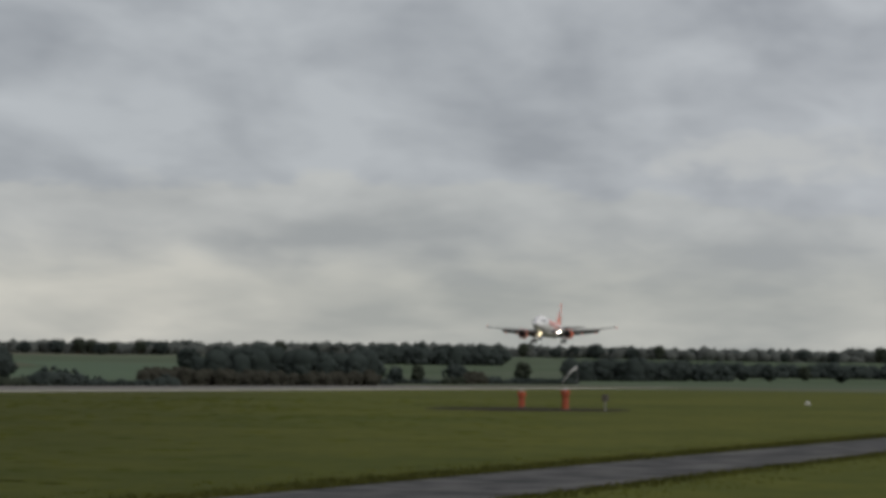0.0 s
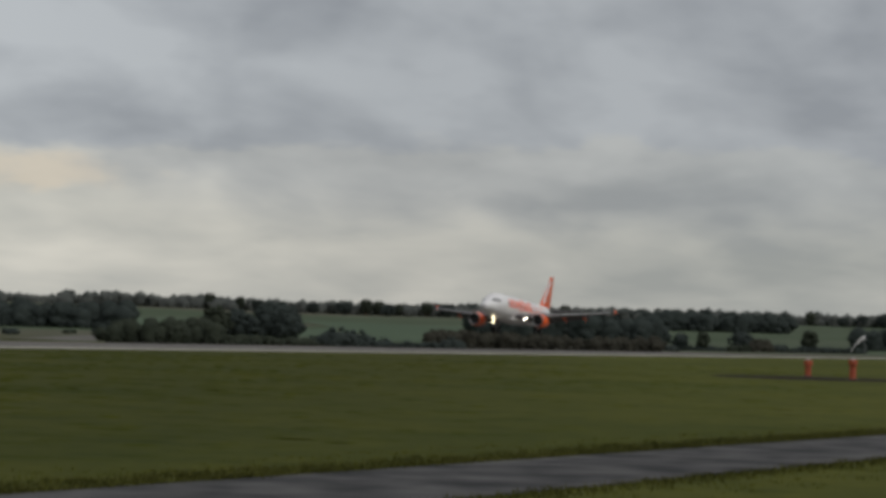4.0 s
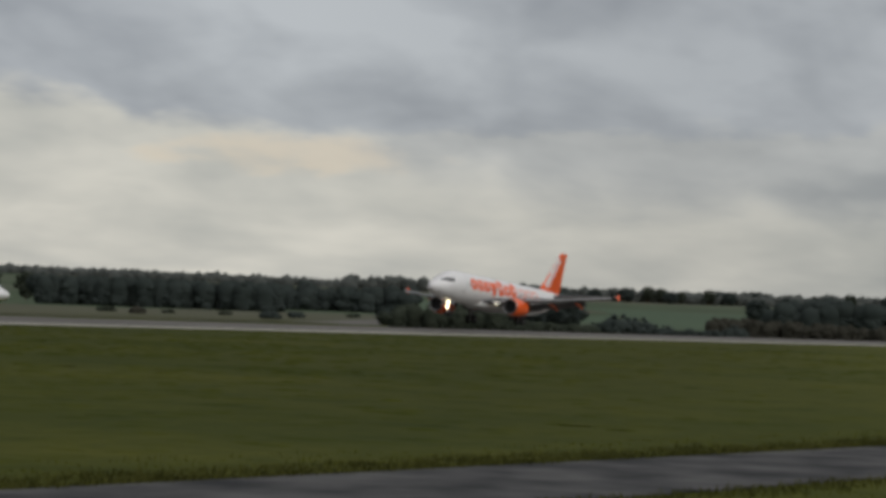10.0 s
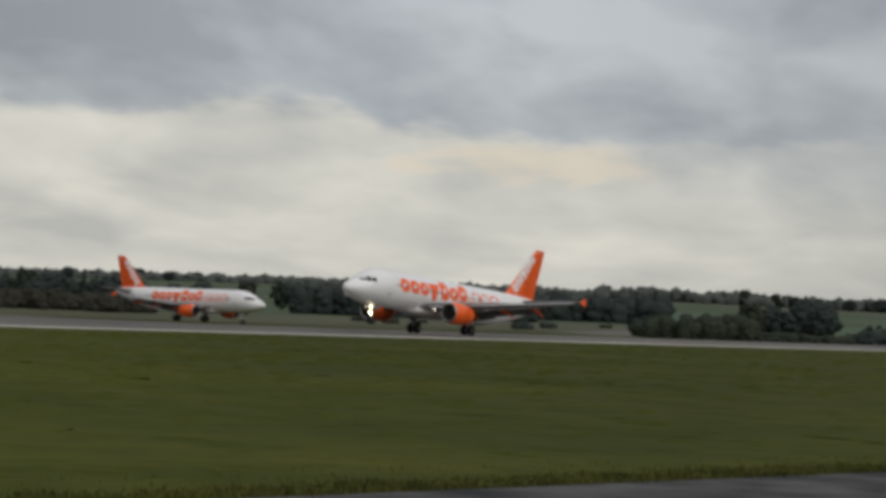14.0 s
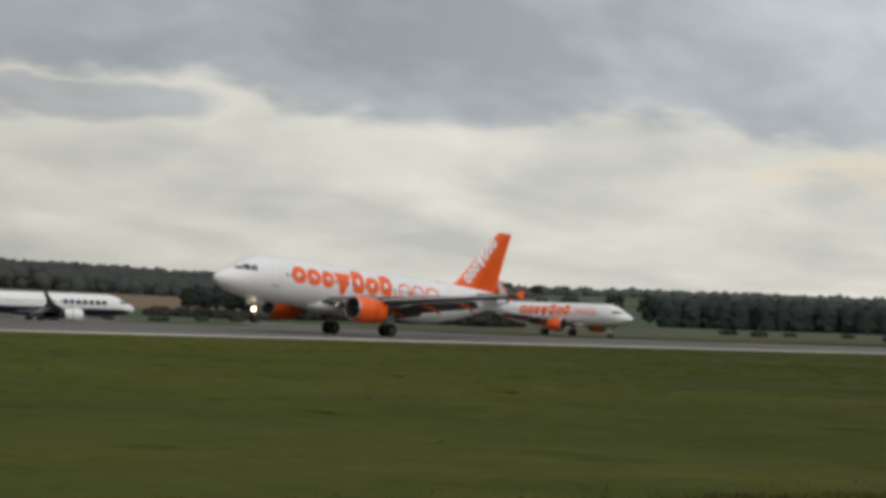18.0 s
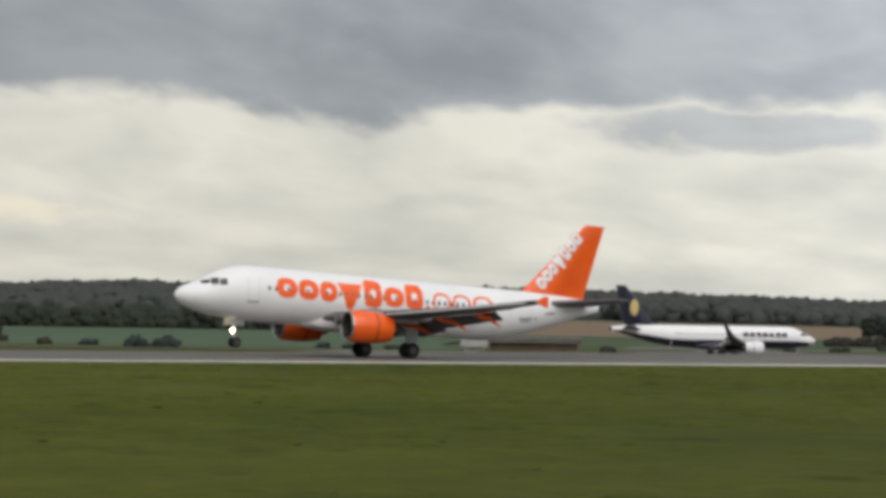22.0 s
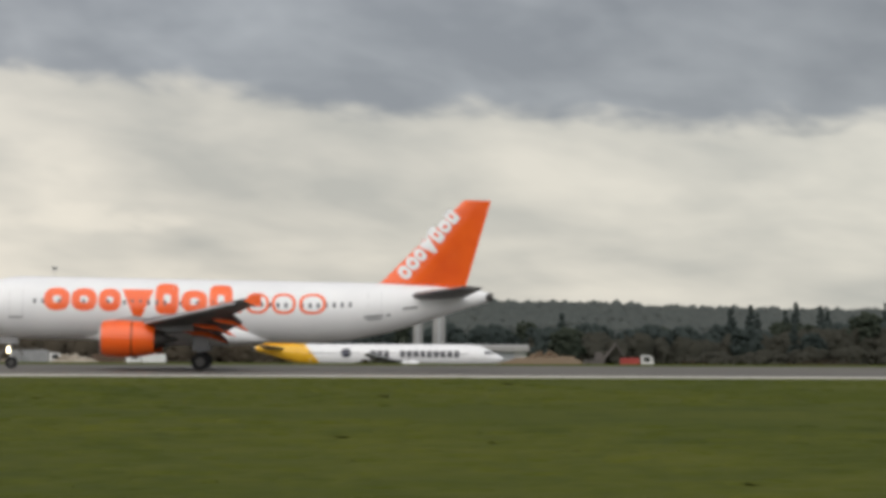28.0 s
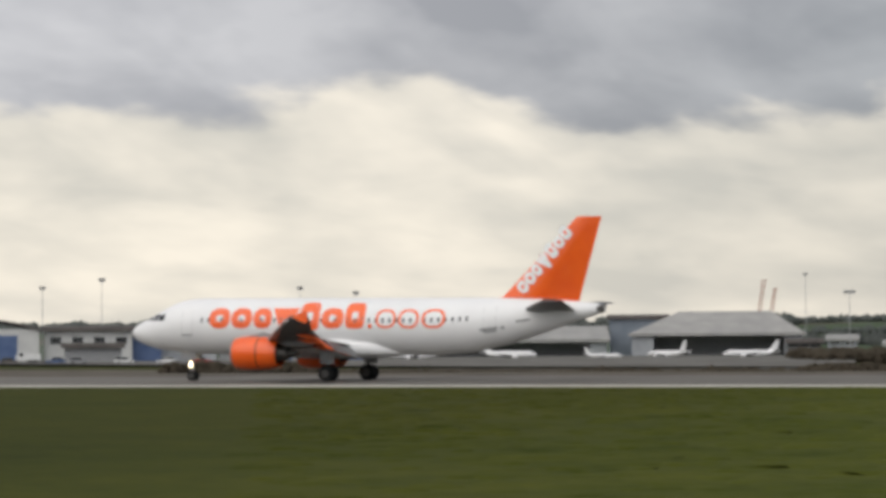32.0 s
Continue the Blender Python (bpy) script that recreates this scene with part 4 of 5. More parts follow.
def plant(kind, az, r, scale, group):
    global RNG_TREE
    x, y = -r * math.sin(radians(az)), r * math.cos(radians(az))
    i = RNG_TREE.integers(len(KINDS[kind]))
    src = KINDS[kind][i]
    m = pose(x, y, land_height(x, y) - 0.1, 0, 0, float(RNG_TREE.uniform(0, 360)))
    if (kind, i) in USED:
        ob = copy_thing(src, m)
    else:
        USED.add((kind, i))
        ob = src
        ob.matrix_basis = m
    ob.scale = (scale * float(RNG_TREE.uniform(0.85, 1.2)), scale * float(RNG_TREE.uniform(0.85, 1.2)), scale)
    ob["group"] = group
    return ob


RNG_TREE = np.random.default_rng(5)
# rows of trees: from bearing, to bearing, near, far, number, size, kinds
ROWS = [(-84, -57, 2030, 2130, 50, 0.92, ("oak",)), (-57, -40, 2030, 2130, 20, 0.72, ("oak",)), (-50, -43.5, 700, 900, 9, 0.78, ("oak",)),
        (-46.3, -41.2, 610, 690, 16, 0.62, ("oak", "oak", "oak", "fir")), (-41.5, -39.2, 650, 690, 8, 0.66, ("oak", "oak", "fir")), (-25.5, -17.5, 880, 900, 12, 0.8, ("oak",)),
        (-18, -6, 640, 720, 46, 0.8, ("oak", "oak", "oak", "oak", "fir")), (-14.4, -10, 700, 760, 11, 1.05, ("fir",)), (-6, 6, 780, 860, 36, 0.85, ("oak",)), (0, 3, 620, 660, 8, 0.95, ("oak",))]
for a0, a1, r0, r1, n, size, kinds in ROWS:
    for k in range(n):
        az = a0 + (a1 - a0) * (k + float(RNG_TREE.uniform(0.1, 0.9))) / n
        if r0 > 1800 and -57.5 < az < -49:
            continue
        plant(kinds[k % len(kinds)], az, float(RNG_TREE.uniform(r0, r1)), size * float(RNG_TREE.uniform(0.75, 1.2)), "trees on the farmland")
for az, r, size in ((-57.9, 560, 0.36), (-60.5, 520, 0.66), (-60.95, 530, 0.70), (-61.65, 520, 0.60), (-62.1, 515, 0.62), (-61.9, 640, 0.85), (-71.1, 800, 0.5), (-71.6, 800, 0.5), (-74.0, 860, 0.6), (-72.5, 800, 0.6), (-79.0, 1000, 0.5), (-79.6, 1000, 0.55), (-80.4, 1020, 0.5), (-81.2, 1000, 0.6), (-62.7, 2060, 0.9), (-64.2, 2080, 1.0), (-65.3, 2070, 1.0), (-66.4, 1300, 1.1)):
    plant("oak", az, r, size, "trees in the hedges")
for az, r, size in ((-19.3, 520, 0.75), (-20.6, 525, 0.55), (-21.6, 525, 0.6), (-26.9, 520, 0.6), (-27.5, 525, 0.5), (-28.5, 520, 0.6), (-37.5, 560, 0.5), (-38.6, 560, 0.7), (-39.6, 570, 0.6), (-40.4, 575, 0.6), (-51.6, 600, 0.7), (-52.3, 590, 0.6), (-53.0, 600, 0.5),
                    (-54.3, 600, 0.5), (-55.3, 580, 0.8), (-55.9, 590, 0.65), (-57.2, 600, 0.55), (-58.5, 600, 0.5), (-59.2, 590, 0.6), (-45.5, 600, 0.6), (-33.4, 505, 0.5), (-70.9, 720, 0.8), (-72.4, 780, 1.3), (-72.9, 790, 1.4), (-73.3, 800, 1.1)):
    plant("bush", az, r, size, "bushes beyond the runway")
for az, r, size in ((-62.75, 548, 0.7), (-63.3, 545, 1.25), (-63.75, 550, 1.1), (-64.35, 556, 0.65), (-65.9, 560, 0.8), (-22.65, 500, 0.75), (-23.35, 503, 0.72)):
    plant("shrub", az, r, size, "bushes beyond the runway")


def wood(name, a0, a1, r0, r1, gap, rad, height, mat, label, seed, flat=False, far=False, level=None):
    """A wood seen from outside: uneven crowns side by side over a stretch of land, all reaching one level where that is given. Far off, each crown is one clump."""
    rng = np.random.default_rng(seed)
    rows, cores = [], []
    step = gap if far else gap * 1.7
    r, line = r0, 0
    while r < r1:
        az = a0
        while az < a1:
            jr, ja = r + rng.uniform(-0.5, 0.5) * step, az + math.degrees(rng.uniform(-0.5, 0.5) * step / r)
            x, y = -jr * math.sin(radians(ja)), jr * math.cos(radians(ja))
            z = land_height(x, y)
            h = height * (rng.uniform(0.93, 1.03) if flat else rng.uniform(0.7, 1.1) * (1 + 0.35 * noise.noise((x * 0.03, y * 0.03, seed))))
            if level is not None:
                h = max(0.8, level - z) * rng.uniform(0.85, 1.05)
            if far:
                rr = rad * rng.uniform(0.6, 1.2)
                rows.append((x, y, z + h - rr, rr))
                if line < 2:
                    rows.append((x, y, z + (h - rr) * 0.45, rr))
            else:
                wide = min(step * 0.62, h * 0.42)
                cores += [(x, y, z + wide * 0.7 + (h - 1.9 * wide) * u, wide) for u in ((0.0, 0.5, 1.0) if line < 2 else (1.0,))]
                for _ in range(24 if line < 2 else 8):
                    u = rng.uniform(0.0, 1.0) if line < 2 else rng.uniform(0.6, 1.0)
                    wide = step * 0.66 * math.sqrt(max(0.3, 1 - (abs(u - 0.4) / 0.62) ** 2))
                    w = rng.uniform(0, 2 * math.pi)
                    q = wide * math.sqrt(rng.random())
                    rr = rad * rng.uniform(0.5, 0.95)
                    rows.append((x + q * math.cos(w), y + q * math.sin(w), z + max(rr * 0.6, h * u - rr), rr))
            az += math.degrees(step / r)
        r += step
        line += 1
    tagged(part(name, clumps(rows, 1, rng, 0.35, 0.85, 0 if far else 2, cores), mat), label, "woodland", kind="stuff")


wood("plantation", -55.3, -50.0, 700, 735, 2.7, 1.6, 8.7, LEAF, "dense dark plantation with a level top", 1, flat=True)
wood("copse", -58.4, -55.6, 900, 940, 3.6, 2.3, 10, LEAF, "dark copse beside the plantation", 11)
wood("ridge_wood", -86, -57, 2080, 2200, 10, 6.0, 10, LEAF_HAZE, "far line of trees along the ridge", 2, far=True)
wood("ridge_wood", -57, -38, 2080, 2200, 10, 6.0, 7, LEAF_HAZE, "far line of low trees along the ridge", 42, far=True)
wood("farm_wood", -70.4, -66.9, 960, 1010, 4, 2.6, 13, LEAF, "dark farm wood beyond the hedge", 12)
wood("farm_wood", -73.4, -70.2, 1650, 1700, 5.5, 3.6, 13, LEAF, "dark wood below the ridge", 13)
wood("farm_wood", -78.4, -75.0, 985, 1025, 3.6, 2.2, 8.6, LEAF, "dark farm wood at the field edge", 14)
wood("farm_wood", -86, -78.4, 1150, 1190, 4.5, 2.6, 7, LEAF, "dark line of trees at the field edge", 15)
wood("hedge", -62.6, -60.4, 478, 490, 1.5, 0.8, 2.2, LEAF_OLIVE, "overgrown dark field hedge", 16)
wood("hedge", -60.4, -58.0, 478, 490, 1.5, 0.9, 4.2, LEAF_OLIVE, "tall overgrown field hedge", 24)
wood("hedge", -65.4, -62.6, 545, 550, 1.4, 0.7, 1.7, LEAF, "low dark field hedge", 17)
wood("hedge", -70.6, -65.4, 610, 622, 1.6, 0.95, 4.0, LEAF_BROWN, "tall russet field hedge", 18)
wood("hedge", -75.2, -70.6, 800, 806, 1.7, 0.8, 2.0, LEAF, "low dark field hedge", 19)
wood("farm_wood", -27.5, -12, 660, 710, 4, 2.4, 6.5, LEAF_OLIVE, "dark wood at the foot of the hill", 22)
wood("hill_wood", -40.5, -30.5, 1300, 2350, 10, 6, 10, LEAF_HILL_HAZE, "wooded hillside", 3, far=True)
wood("hill_wood", -30.5, -17, 850, 2350, 10, 6, 10, LEAF_HILL_HAZE, "wooded hillside above the meadow", 23, far=True)
wood("hill_wood", -17, 4.6, 1150, 2200, 10, 6, 9, LEAF_HAZE, "wooded hillside beyond the airfield", 4, far=True)
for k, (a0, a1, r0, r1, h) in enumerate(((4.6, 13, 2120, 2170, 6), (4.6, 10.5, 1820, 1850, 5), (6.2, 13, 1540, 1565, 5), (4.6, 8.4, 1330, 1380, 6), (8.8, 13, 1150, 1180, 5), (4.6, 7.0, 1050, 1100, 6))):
    wood("hedge", a0, a1, r0, r1, 7, 4.2, h, LEAF_HAZE if r0 > 1400 else LEAF_HILL_HAZE, "hedge and trees between far fields", 50 + k, far=True)
wood("thicket", -46.5, -41.3, 600, 635, 2.8, 1.5, 4.6, LEAF_BROWN, "dark thicket under the trees", 5)
wood("thicket", -41.3, -38.4, 592, 602, 1.7, 0.9, 2.0, LEAF_BROWN, "low russet hedge by the ploughed field", 20)
wood("thicket", -18, -6, 650, 690, 3, 1.9, 7.5, LEAF_BROWN, "dark thicket along the airfield edge", 6)
wood("thicket", -19.2, -9.5, 545, 562, 2.6, 1.5, 4.4, LEAF_BROWN, "dark thicket beside the works site", 25)
wood("scrub", -0.8, 12.8, 545, 590, 3.2, 1.8, 5.2, SCRUB, "brown autumn scrub on a bank", 7, level=2.1)
wood("scrub", 13, 17, 400, 425, 4, 1.6, 2.0, SCRUB, "low brown scrub on a bank", 8)
wood("ridge_wood", 13, 40, 2000, 2150, 12, 7, 9, LEAF_HAZE, "far line of trees behind the hangars", 9, far=True)


def field(name, a0, a1, r0, r1, mat, label, lift=0.35):
    n, m = 24, 16
    vs = []
    for j in range(m + 1):
        for i in range(n + 1):
            az, r = a0 + (a1 - a0) * i / n + 0.6 * math.sin(j * 0.5), r0 + (r1 - r0) * j / m
            x, y = -r * math.sin(radians(az)), r * math.cos(radians(az))
            vs.append((x, y, land_height(x, y) + (lift if 0 < j < m else -0.1)))
    fs = [(j * (n + 1) + i, j * (n + 1) + i + 1, (j + 1) * (n + 1) + i + 1, (j + 1) * (n + 1) + i) for j in range(m) for i in range(n)]
    tagged(part(name, (vs, fs), mat), label, "field", kind="structure")


field("field", -41, -30.8, 640, 1250, PLOUGH, "bare brown ploughed field on a slope")
field("field", -30.2, -17, 530, 680, MEADOW, "green meadow on a gentle slope")
field("field", -69, -62.5, 1000, 1650, MEADOW, "green meadow between hedges")
field("field", -61, -57, 900, 1500, MEADOW, "green meadow by the plantation")


# ---- taxiways ----
def paved(name, line, width, label, lift=0.15):
    vs = []
    pts = []
    for (x0, y0), (x1, y1) in zip(line, line[1:]):
        n = max(2, int(math.hypot(x1 - x0, y1 - y0) / 8))
        pts += [(x0 + (x1 - x0) * k / n, y0 + (y1 - y0) * k / n) for k in range(n)]
    pts.append(line[-1])
    for i, (x, y) in enumerate(pts):
        a, b = pts[max(0, i - 1)], pts[min(len(pts) - 1, i + 1)]
        d = Vector((b[0] - a[0], b[1] - a[1])).normalized()
        for k in range(5):
            o = (k / 4 - 0.5) * width
            px, py = x - d.y * o, y + d.x * o
            vs.append((px, py, land_height(px, py) + lift))
    fs = [(5 * i + k, 5 * i + k + 1, 5 * i + k + 6, 5 * i + k + 5) for i in range(len(pts) - 1) for k in range(4)]
    tagged(part(name, (vs, fs), RUNWAY_DARK), label, "taxiway", kind="structure")


paved("taxiway", [(660, 296), (500, 301), (400, 307), (320, 322), (262, 376), (190, 430), (60, 446), (-220, 446)], 23, "pale concrete taxiway beyond the runway")
paved("apron", [(130, 478), (-120, 478)], 60, "wide concrete apron", 0.2)
paved("apron", [(-120, 590), (-360, 540)], 190, "wide grey concrete apron before the hangars", 0.5)
field("taxiway_link", -45.0, -33.5, 395, 585, RUNWAY_DARK, "wide grey paving behind the waiting airliner", 0.1)
field("works_ground", 9, 34, 236, 520, EARTH, "bare brown earth beyond the runway", 0.2)
paved("taxiway_link", [(160, 190), (205, 262), (250, 340)], 125, "wide grey taxiway joining the runway", 0.06)


# ---- buildings beyond the runway ----
CLAD_GREY = material("grey_metal_cladding", (0.30, 0.315, 0.335), 0.6, second=(0.37, 0.385, 0.40), scale=0.3)
CLAD_SLATE = material("slate_blue_cladding", (0.17, 0.20, 0.245), 0.6, second=(0.22, 0.25, 0.29), scale=0.3)
CLAD_WHITE = material("off_white_cladding", (0.52, 0.52, 0.51), 0.6, second=(0.60, 0.60, 0.58), scale=0.3)
CLAD_BLUE = material("blue_metal_cladding", (0.07, 0.115, 0.24), 0.55, second=(0.10, 0.15, 0.28), scale=0.4)
CLAD_BROWN = material("brown_timber_cladding", (0.10, 0.065, 0.045), 0.85, second=(0.14, 0.095, 0.065), scale=0.4)
ROOF_PALE = material("pale_metal_roof", (0.29, 0.285, 0.275), 0.6, second=(0.36, 0.35, 0.335), scale=0.2)
ROOF_DARK = material("dark_felt_roof", (0.09, 0.08, 0.075), 0.8, second=(0.13, 0.115, 0.105), scale=0.4)
ROOF_RED = material("red_tile_roof", (0.28, 0.075, 0.04), 0.8, second=(0.36, 0.11, 0.06), scale=1.0)
SIGNAL = material("signal_orange_paint", (0.30, 0.058, 0.022), 0.7, second=(0.40, 0.085, 0.035), scale=2)
RED = material("red_vehicle_paint", (0.30, 0.03, 0.025), 0.5, second=(0.36, 0.045, 0.035), scale=1)
VAN_WHITE = material("white_vehicle_paint", (0.68, 0.68, 0.67), 0.4, second=(0.74, 0.74, 0.73), scale=1)
RUBBLE = material("pale_rubble", (0.24, 0.20, 0.155), 0.95, second=(0.36, 0.32, 0.26), scale=0.8)
GALV = material("galvanised_steel", (0.40, 0.41, 0.42), 0.45, 0.2)


def site(az, r):
    x, y = -r * math.sin(radians(az)), r * math.cos(radians(az))
    return x, y, land_height(x, y)


def stand(ob, az, r, turn=0.0, lift=0.0):
    x, y, z = site(az, r)
    ob.matrix_basis = pose(x, y, z + lift, 0, 0, az + turn)
    return ob


def hangar(az, r, width, eave, ridge, depth, wall, roof, label, door=None, doors=1, curved=False, open_front=False, windows=0, hip=0.0):
    """A shed whose front faces the airfield; the roof rises from the front eave."""
    h = empty("hangar", label, "hangar", "airport buildings")
    w = width / 2
    t = 0.5
    if open_front:
        part("wall", box(-w, -w + 6, 0, t, 0, eave), wall, h)
        part("wall", box(w - 5, w, 0, t, 0, eave), wall, h)
        part("wall", box(-w + 6, w - 5, depth * 0.3, depth * 0.3 + t, 0, eave), MID_GREY, h)
    else:
        part("wall", box(-w, w, 0, t, 0, eave), wall, h)
    part("wall", box(-w, -w + t, t, depth, 0, eave), wall, h)
    part("wall", box(w - t, w, t, depth, 0, eave), wall, h)
    part("wall", box(-w + t, w - t, depth - t, depth, 0, eave), wall, h)
    if curved:
        rings = []
        for yy in (-0.6, depth + 0.6):
            arc = [(-w * 1.02 + 2.04 * w * k / 16, yy, eave + (ridge - eave) * math.sin(math.pi * k / 16)) for k in range(17)]
            rings.append(arc + [(x, y_, z - 0.5) for x, y_, z in reversed(arc)])
        part("roof", loft(rings), roof, h)
    else:
        pts = [(-1.2, eave + 0.1), (depth * 0.5, ridge), (depth + 0.8, eave + 0.2), (depth + 0.8, eave - 0.6), (depth * 0.5, ridge - 0.7), (-1.2, eave - 0.9)]
        if hip:
            # the ends slope up to a shorter ridge
            bm = bmesh.new()
            low = [bm.verts.new(q) for q in ((-w - 0.8, -1.2, eave), (w + 0.8, -1.2, eave), (w + 0.8, depth + 0.8, eave), (-w - 0.8, depth + 0.8, eave))]
            top = [bm.verts.new(q) for q in ((-w * hip, depth * 0.35, ridge), (w * (hip + 0.2), depth * 0.35, ridge), (w * (hip + 0.2), depth * 0.65, ridge), (-w * hip, depth * 0.65, ridge))]
            for q in range(4):
                bm.faces.new((low[q], low[(q + 1) % 4], top[(q + 1) % 4], top[q]))
            bm.faces.new(top)
            bm.faces.new(low[::-1])
            part("roof", bm, roof, h, smooth=False)
            part("fascia", box(-w - 0.9, w + 0.9, -1.35, -1.21, eave - 0.7, eave + 0.1), roof, h)
        else:
            part("roof", loft([[(x, a, b) for a, b in pts] for x in (-w - 0.8, w + 0.8)]), roof, h)
        n = 0 if hip else max(1, int(width / 4))
        for k in range(n + 1 if n else 0):
            x = -w + width * k / n
            part("roof_rib", loft([[(x + o, a, b + 0.03) for a, b in ((-1.2, eave + 0.1), (depth * 0.5, ridge), (depth * 0.5, ridge + 0.12), (-1.2, eave + 0.22))] for o in (-0.1, 0.1)]), roof, h)
    if door:
        dw = width * 0.62 / doors
        for k in range(doors):
            x0 = -width * 0.31 + dw * k + 0.15
            d = part("door", box(x0, x0 + dw - 0.3, -0.18, -0.02, 0, eave * 0.82, bevel=0.03), door, h)
            for q in range(3):
                xq = x0 + (dw - 0.3) * (q + 0.5) / 3
                part("door_rib", box(xq - 0.06, xq + 0.06, -0.26, -0.18, 0.1, eave * 0.8), door, d)
    for k in range(windows):
        x0 = -w + width * (k + 0.5) / windows - 1.3
        wn = part("window", box(x0, x0 + 2.6, -0.06, -0.01, eave * 0.55, eave * 0.74), GLASS_DARK, h)
        part("frame", box(x0 - 0.15, x0 + 2.75, -0.12, -0.02, eave * 0.54, eave * 0.55), CLAD_WHITE, wn)
    return stand(h, az, r)


hangar(14.57, 700, 47, 6.6, 12.9, 46, CLAD_GREY, ROOF_PALE, "large grey hangar with an open front and pale hipped roof", open_front=True, hip=0.45)
hangar(16.35, 745, 17, 12.0, 12.6, 30, CLAD_SLATE, ROOF_DARK, "tall grey hangar block with a dark roof")
hangar(11.75, 870, 10, 4.5, 6.0, 12, CLAD_GREY, ROOF_PALE, "small grey farm building beyond the works", windows=2)
hangar(10.3, 900, 16, 3.8, 5.2, 10, CLAD_GREY, ROOF_PALE, "low grey farm shed beyond the works", windows=2)
hangar(12.6, 690, 9, 4.6, 5.0, 14, ROOF_DARK, ROOF_DARK, "dark low terminal block with glazing", windows=3)
hangar(19.6, 720, 64, 5.2, 9.2, 36, CLAD_GREY, ROOF_PALE, "long grey hangar with a pale pitched roof", open_front=True)
hangar(23.65, 600, 21, 8.4, 9.0, 26, CLAD_BLUE, ROOF_PALE, "blue clad hangar with a grey sliding door", door=CLAD_GREY, windows=3)
hangar(25.3, 612, 13, 8.6, 9.1, 20, CLAD_WHITE, ROOF_DARK, "plain white store beside the blue hangar", windows=2)
hangar(26.6, 606, 13.5, 7.8, 8.2, 20, CLAD_GREY, ROOF_DARK, "grey workshop with dark windows", windows=3)
hangar(27.55, 603, 7, 7.2, 7.6, 16, CLAD_BLUE, ROOF_DARK, "small blue clad store beside the offices")
hangar(28.85, 600, 20.5, 8.6, 9.1, 22, CLAD_WHITE, ROOF_DARK, "off-white office building with a dark roof edge", windows=4)
hangar(28.75, 580, 13, 4.6, 4.9, 8, MID_GREY, ROOF_DARK, "low dark grey store in front of the offices")
hangar(31.2, 596, 26, 8.2, 10.6, 34, CLAD_WHITE, ROOF_DARK, "white hangar with a curved dark roof and blue door", door=CLAD_BLUE, doors=2, curved=True)
hangar(-4.97, 540, 12, 5.1, 5.6, 12, CLAD_WHITE, ROOF_PALE, "light grey ribbed shed on the apron", door=CLAD_GREY)
hangar(-31.7, 520, 18.3, 2.6, 3.0, 9, CLAD_BROWN, ROOF_DARK, "long low brown timber shed", door=CLAD_BROWN, doors=3)
hangar(-30.35, 515, 4, 1.7, 2.1, 4, CLAD_WHITE, ROOF_PALE, "small white hut beside the brown shed")
hangar(-15.0, 520, 1.8, 1.5, 1.9, 2.5, CLAD_WHITE, ROOF_DARK, "small white hut with a dark roof")


def house(az, r, turn):
    h = empty("house", "small white house with a red tiled roof", "house")
    part("wall", box(-5, 5, -3.5, 3.5, -1, 5), CLAD_WHITE, h)
    part("roof", loft([[(x, a, b) for a, b in ((-4.1, 4.7), (0, 8.2), (4.1, 4.7), (0, 7.8))] for x in (-5.5, 5.5)]), ROOF_RED, h)
    part("chimney", box(3.0, 3.9, -0.5, 0.5, 6.5, 9.4), CLAD_BROWN, h)
    for x in (-3.2, 0, 3.2):
        for z in (1.2, 3.4):
            part("window", box(x - 0.6, x + 0.6, -3.56, -3.5, z, z + 1.2), GLASS_DARK, h)
    stand(h, az, r, turn)
    h.scale = (0.6, 0.6, 0.55)


house(-54.9, 760, 20)


def silo(az, r, height, radius):
    s = empty("silo", "tall pale grey concrete silo", "silo", "silos beyond the apron")
    # roof grey instead of white puts distance haze into the shell's colour
    part("shell", tube([(-1, radius, 0, 0), (height - 0.4, radius, 0, 0), (height, radius * 0.94, 0, 0)], "z", 28), ROOF_PALE, s)
    part("cap", tube([(height, radius * 0.3, 0, 0), (height + 1.0, radius * 0.26, 0, 0), (height + 1.1, 0.05, 0, 0)], "z", 16), GALV, s)
    part("ladder", box(-0.3, 0.3, -radius - 0.25, -radius - 0.05, 0, height), GALV, s)
    stand(s, az, r)


silo(-3.63, 700, 18.6, 1.75)
silo(-3.15, 705, 16.8, 1.4)


def mast(az, r, height, head=1.6):
    m = empty("lighting_mast", "tall grey steel apron lighting mast", "mast", "apron lighting masts")
    part("pole", rod((0, 0, -0.5), (0, 0, height), 0.15, 0.07, 12), GALV, m)
    part("head_frame", box(-head, head, -0.25, 0.25, height, height + 0.3, bevel=0.04), GALV, m)
    for k in range(5):
        x = -head + 2 * head * (k + 0.5) / 5
        part("floodlight", box(x - 0.26, x + 0.26, -0.5, -0.1, height + 0.3, height + 0.85, bevel=0.04), MID_GREY, m)
    stand(m, az, r)


for az, r, hgt in ((28.55, 615, 19.8), (29.88, 640, 18.4), (11.58, 640, 16.2), (24.06, 650, 18.4), (22.79, 655, 17.2), (5.1, 780, 26.6), (12.56, 900, 27.0)):
    mast(az, r, hgt, 1.5 if 11 < az < 12 else 0.7)


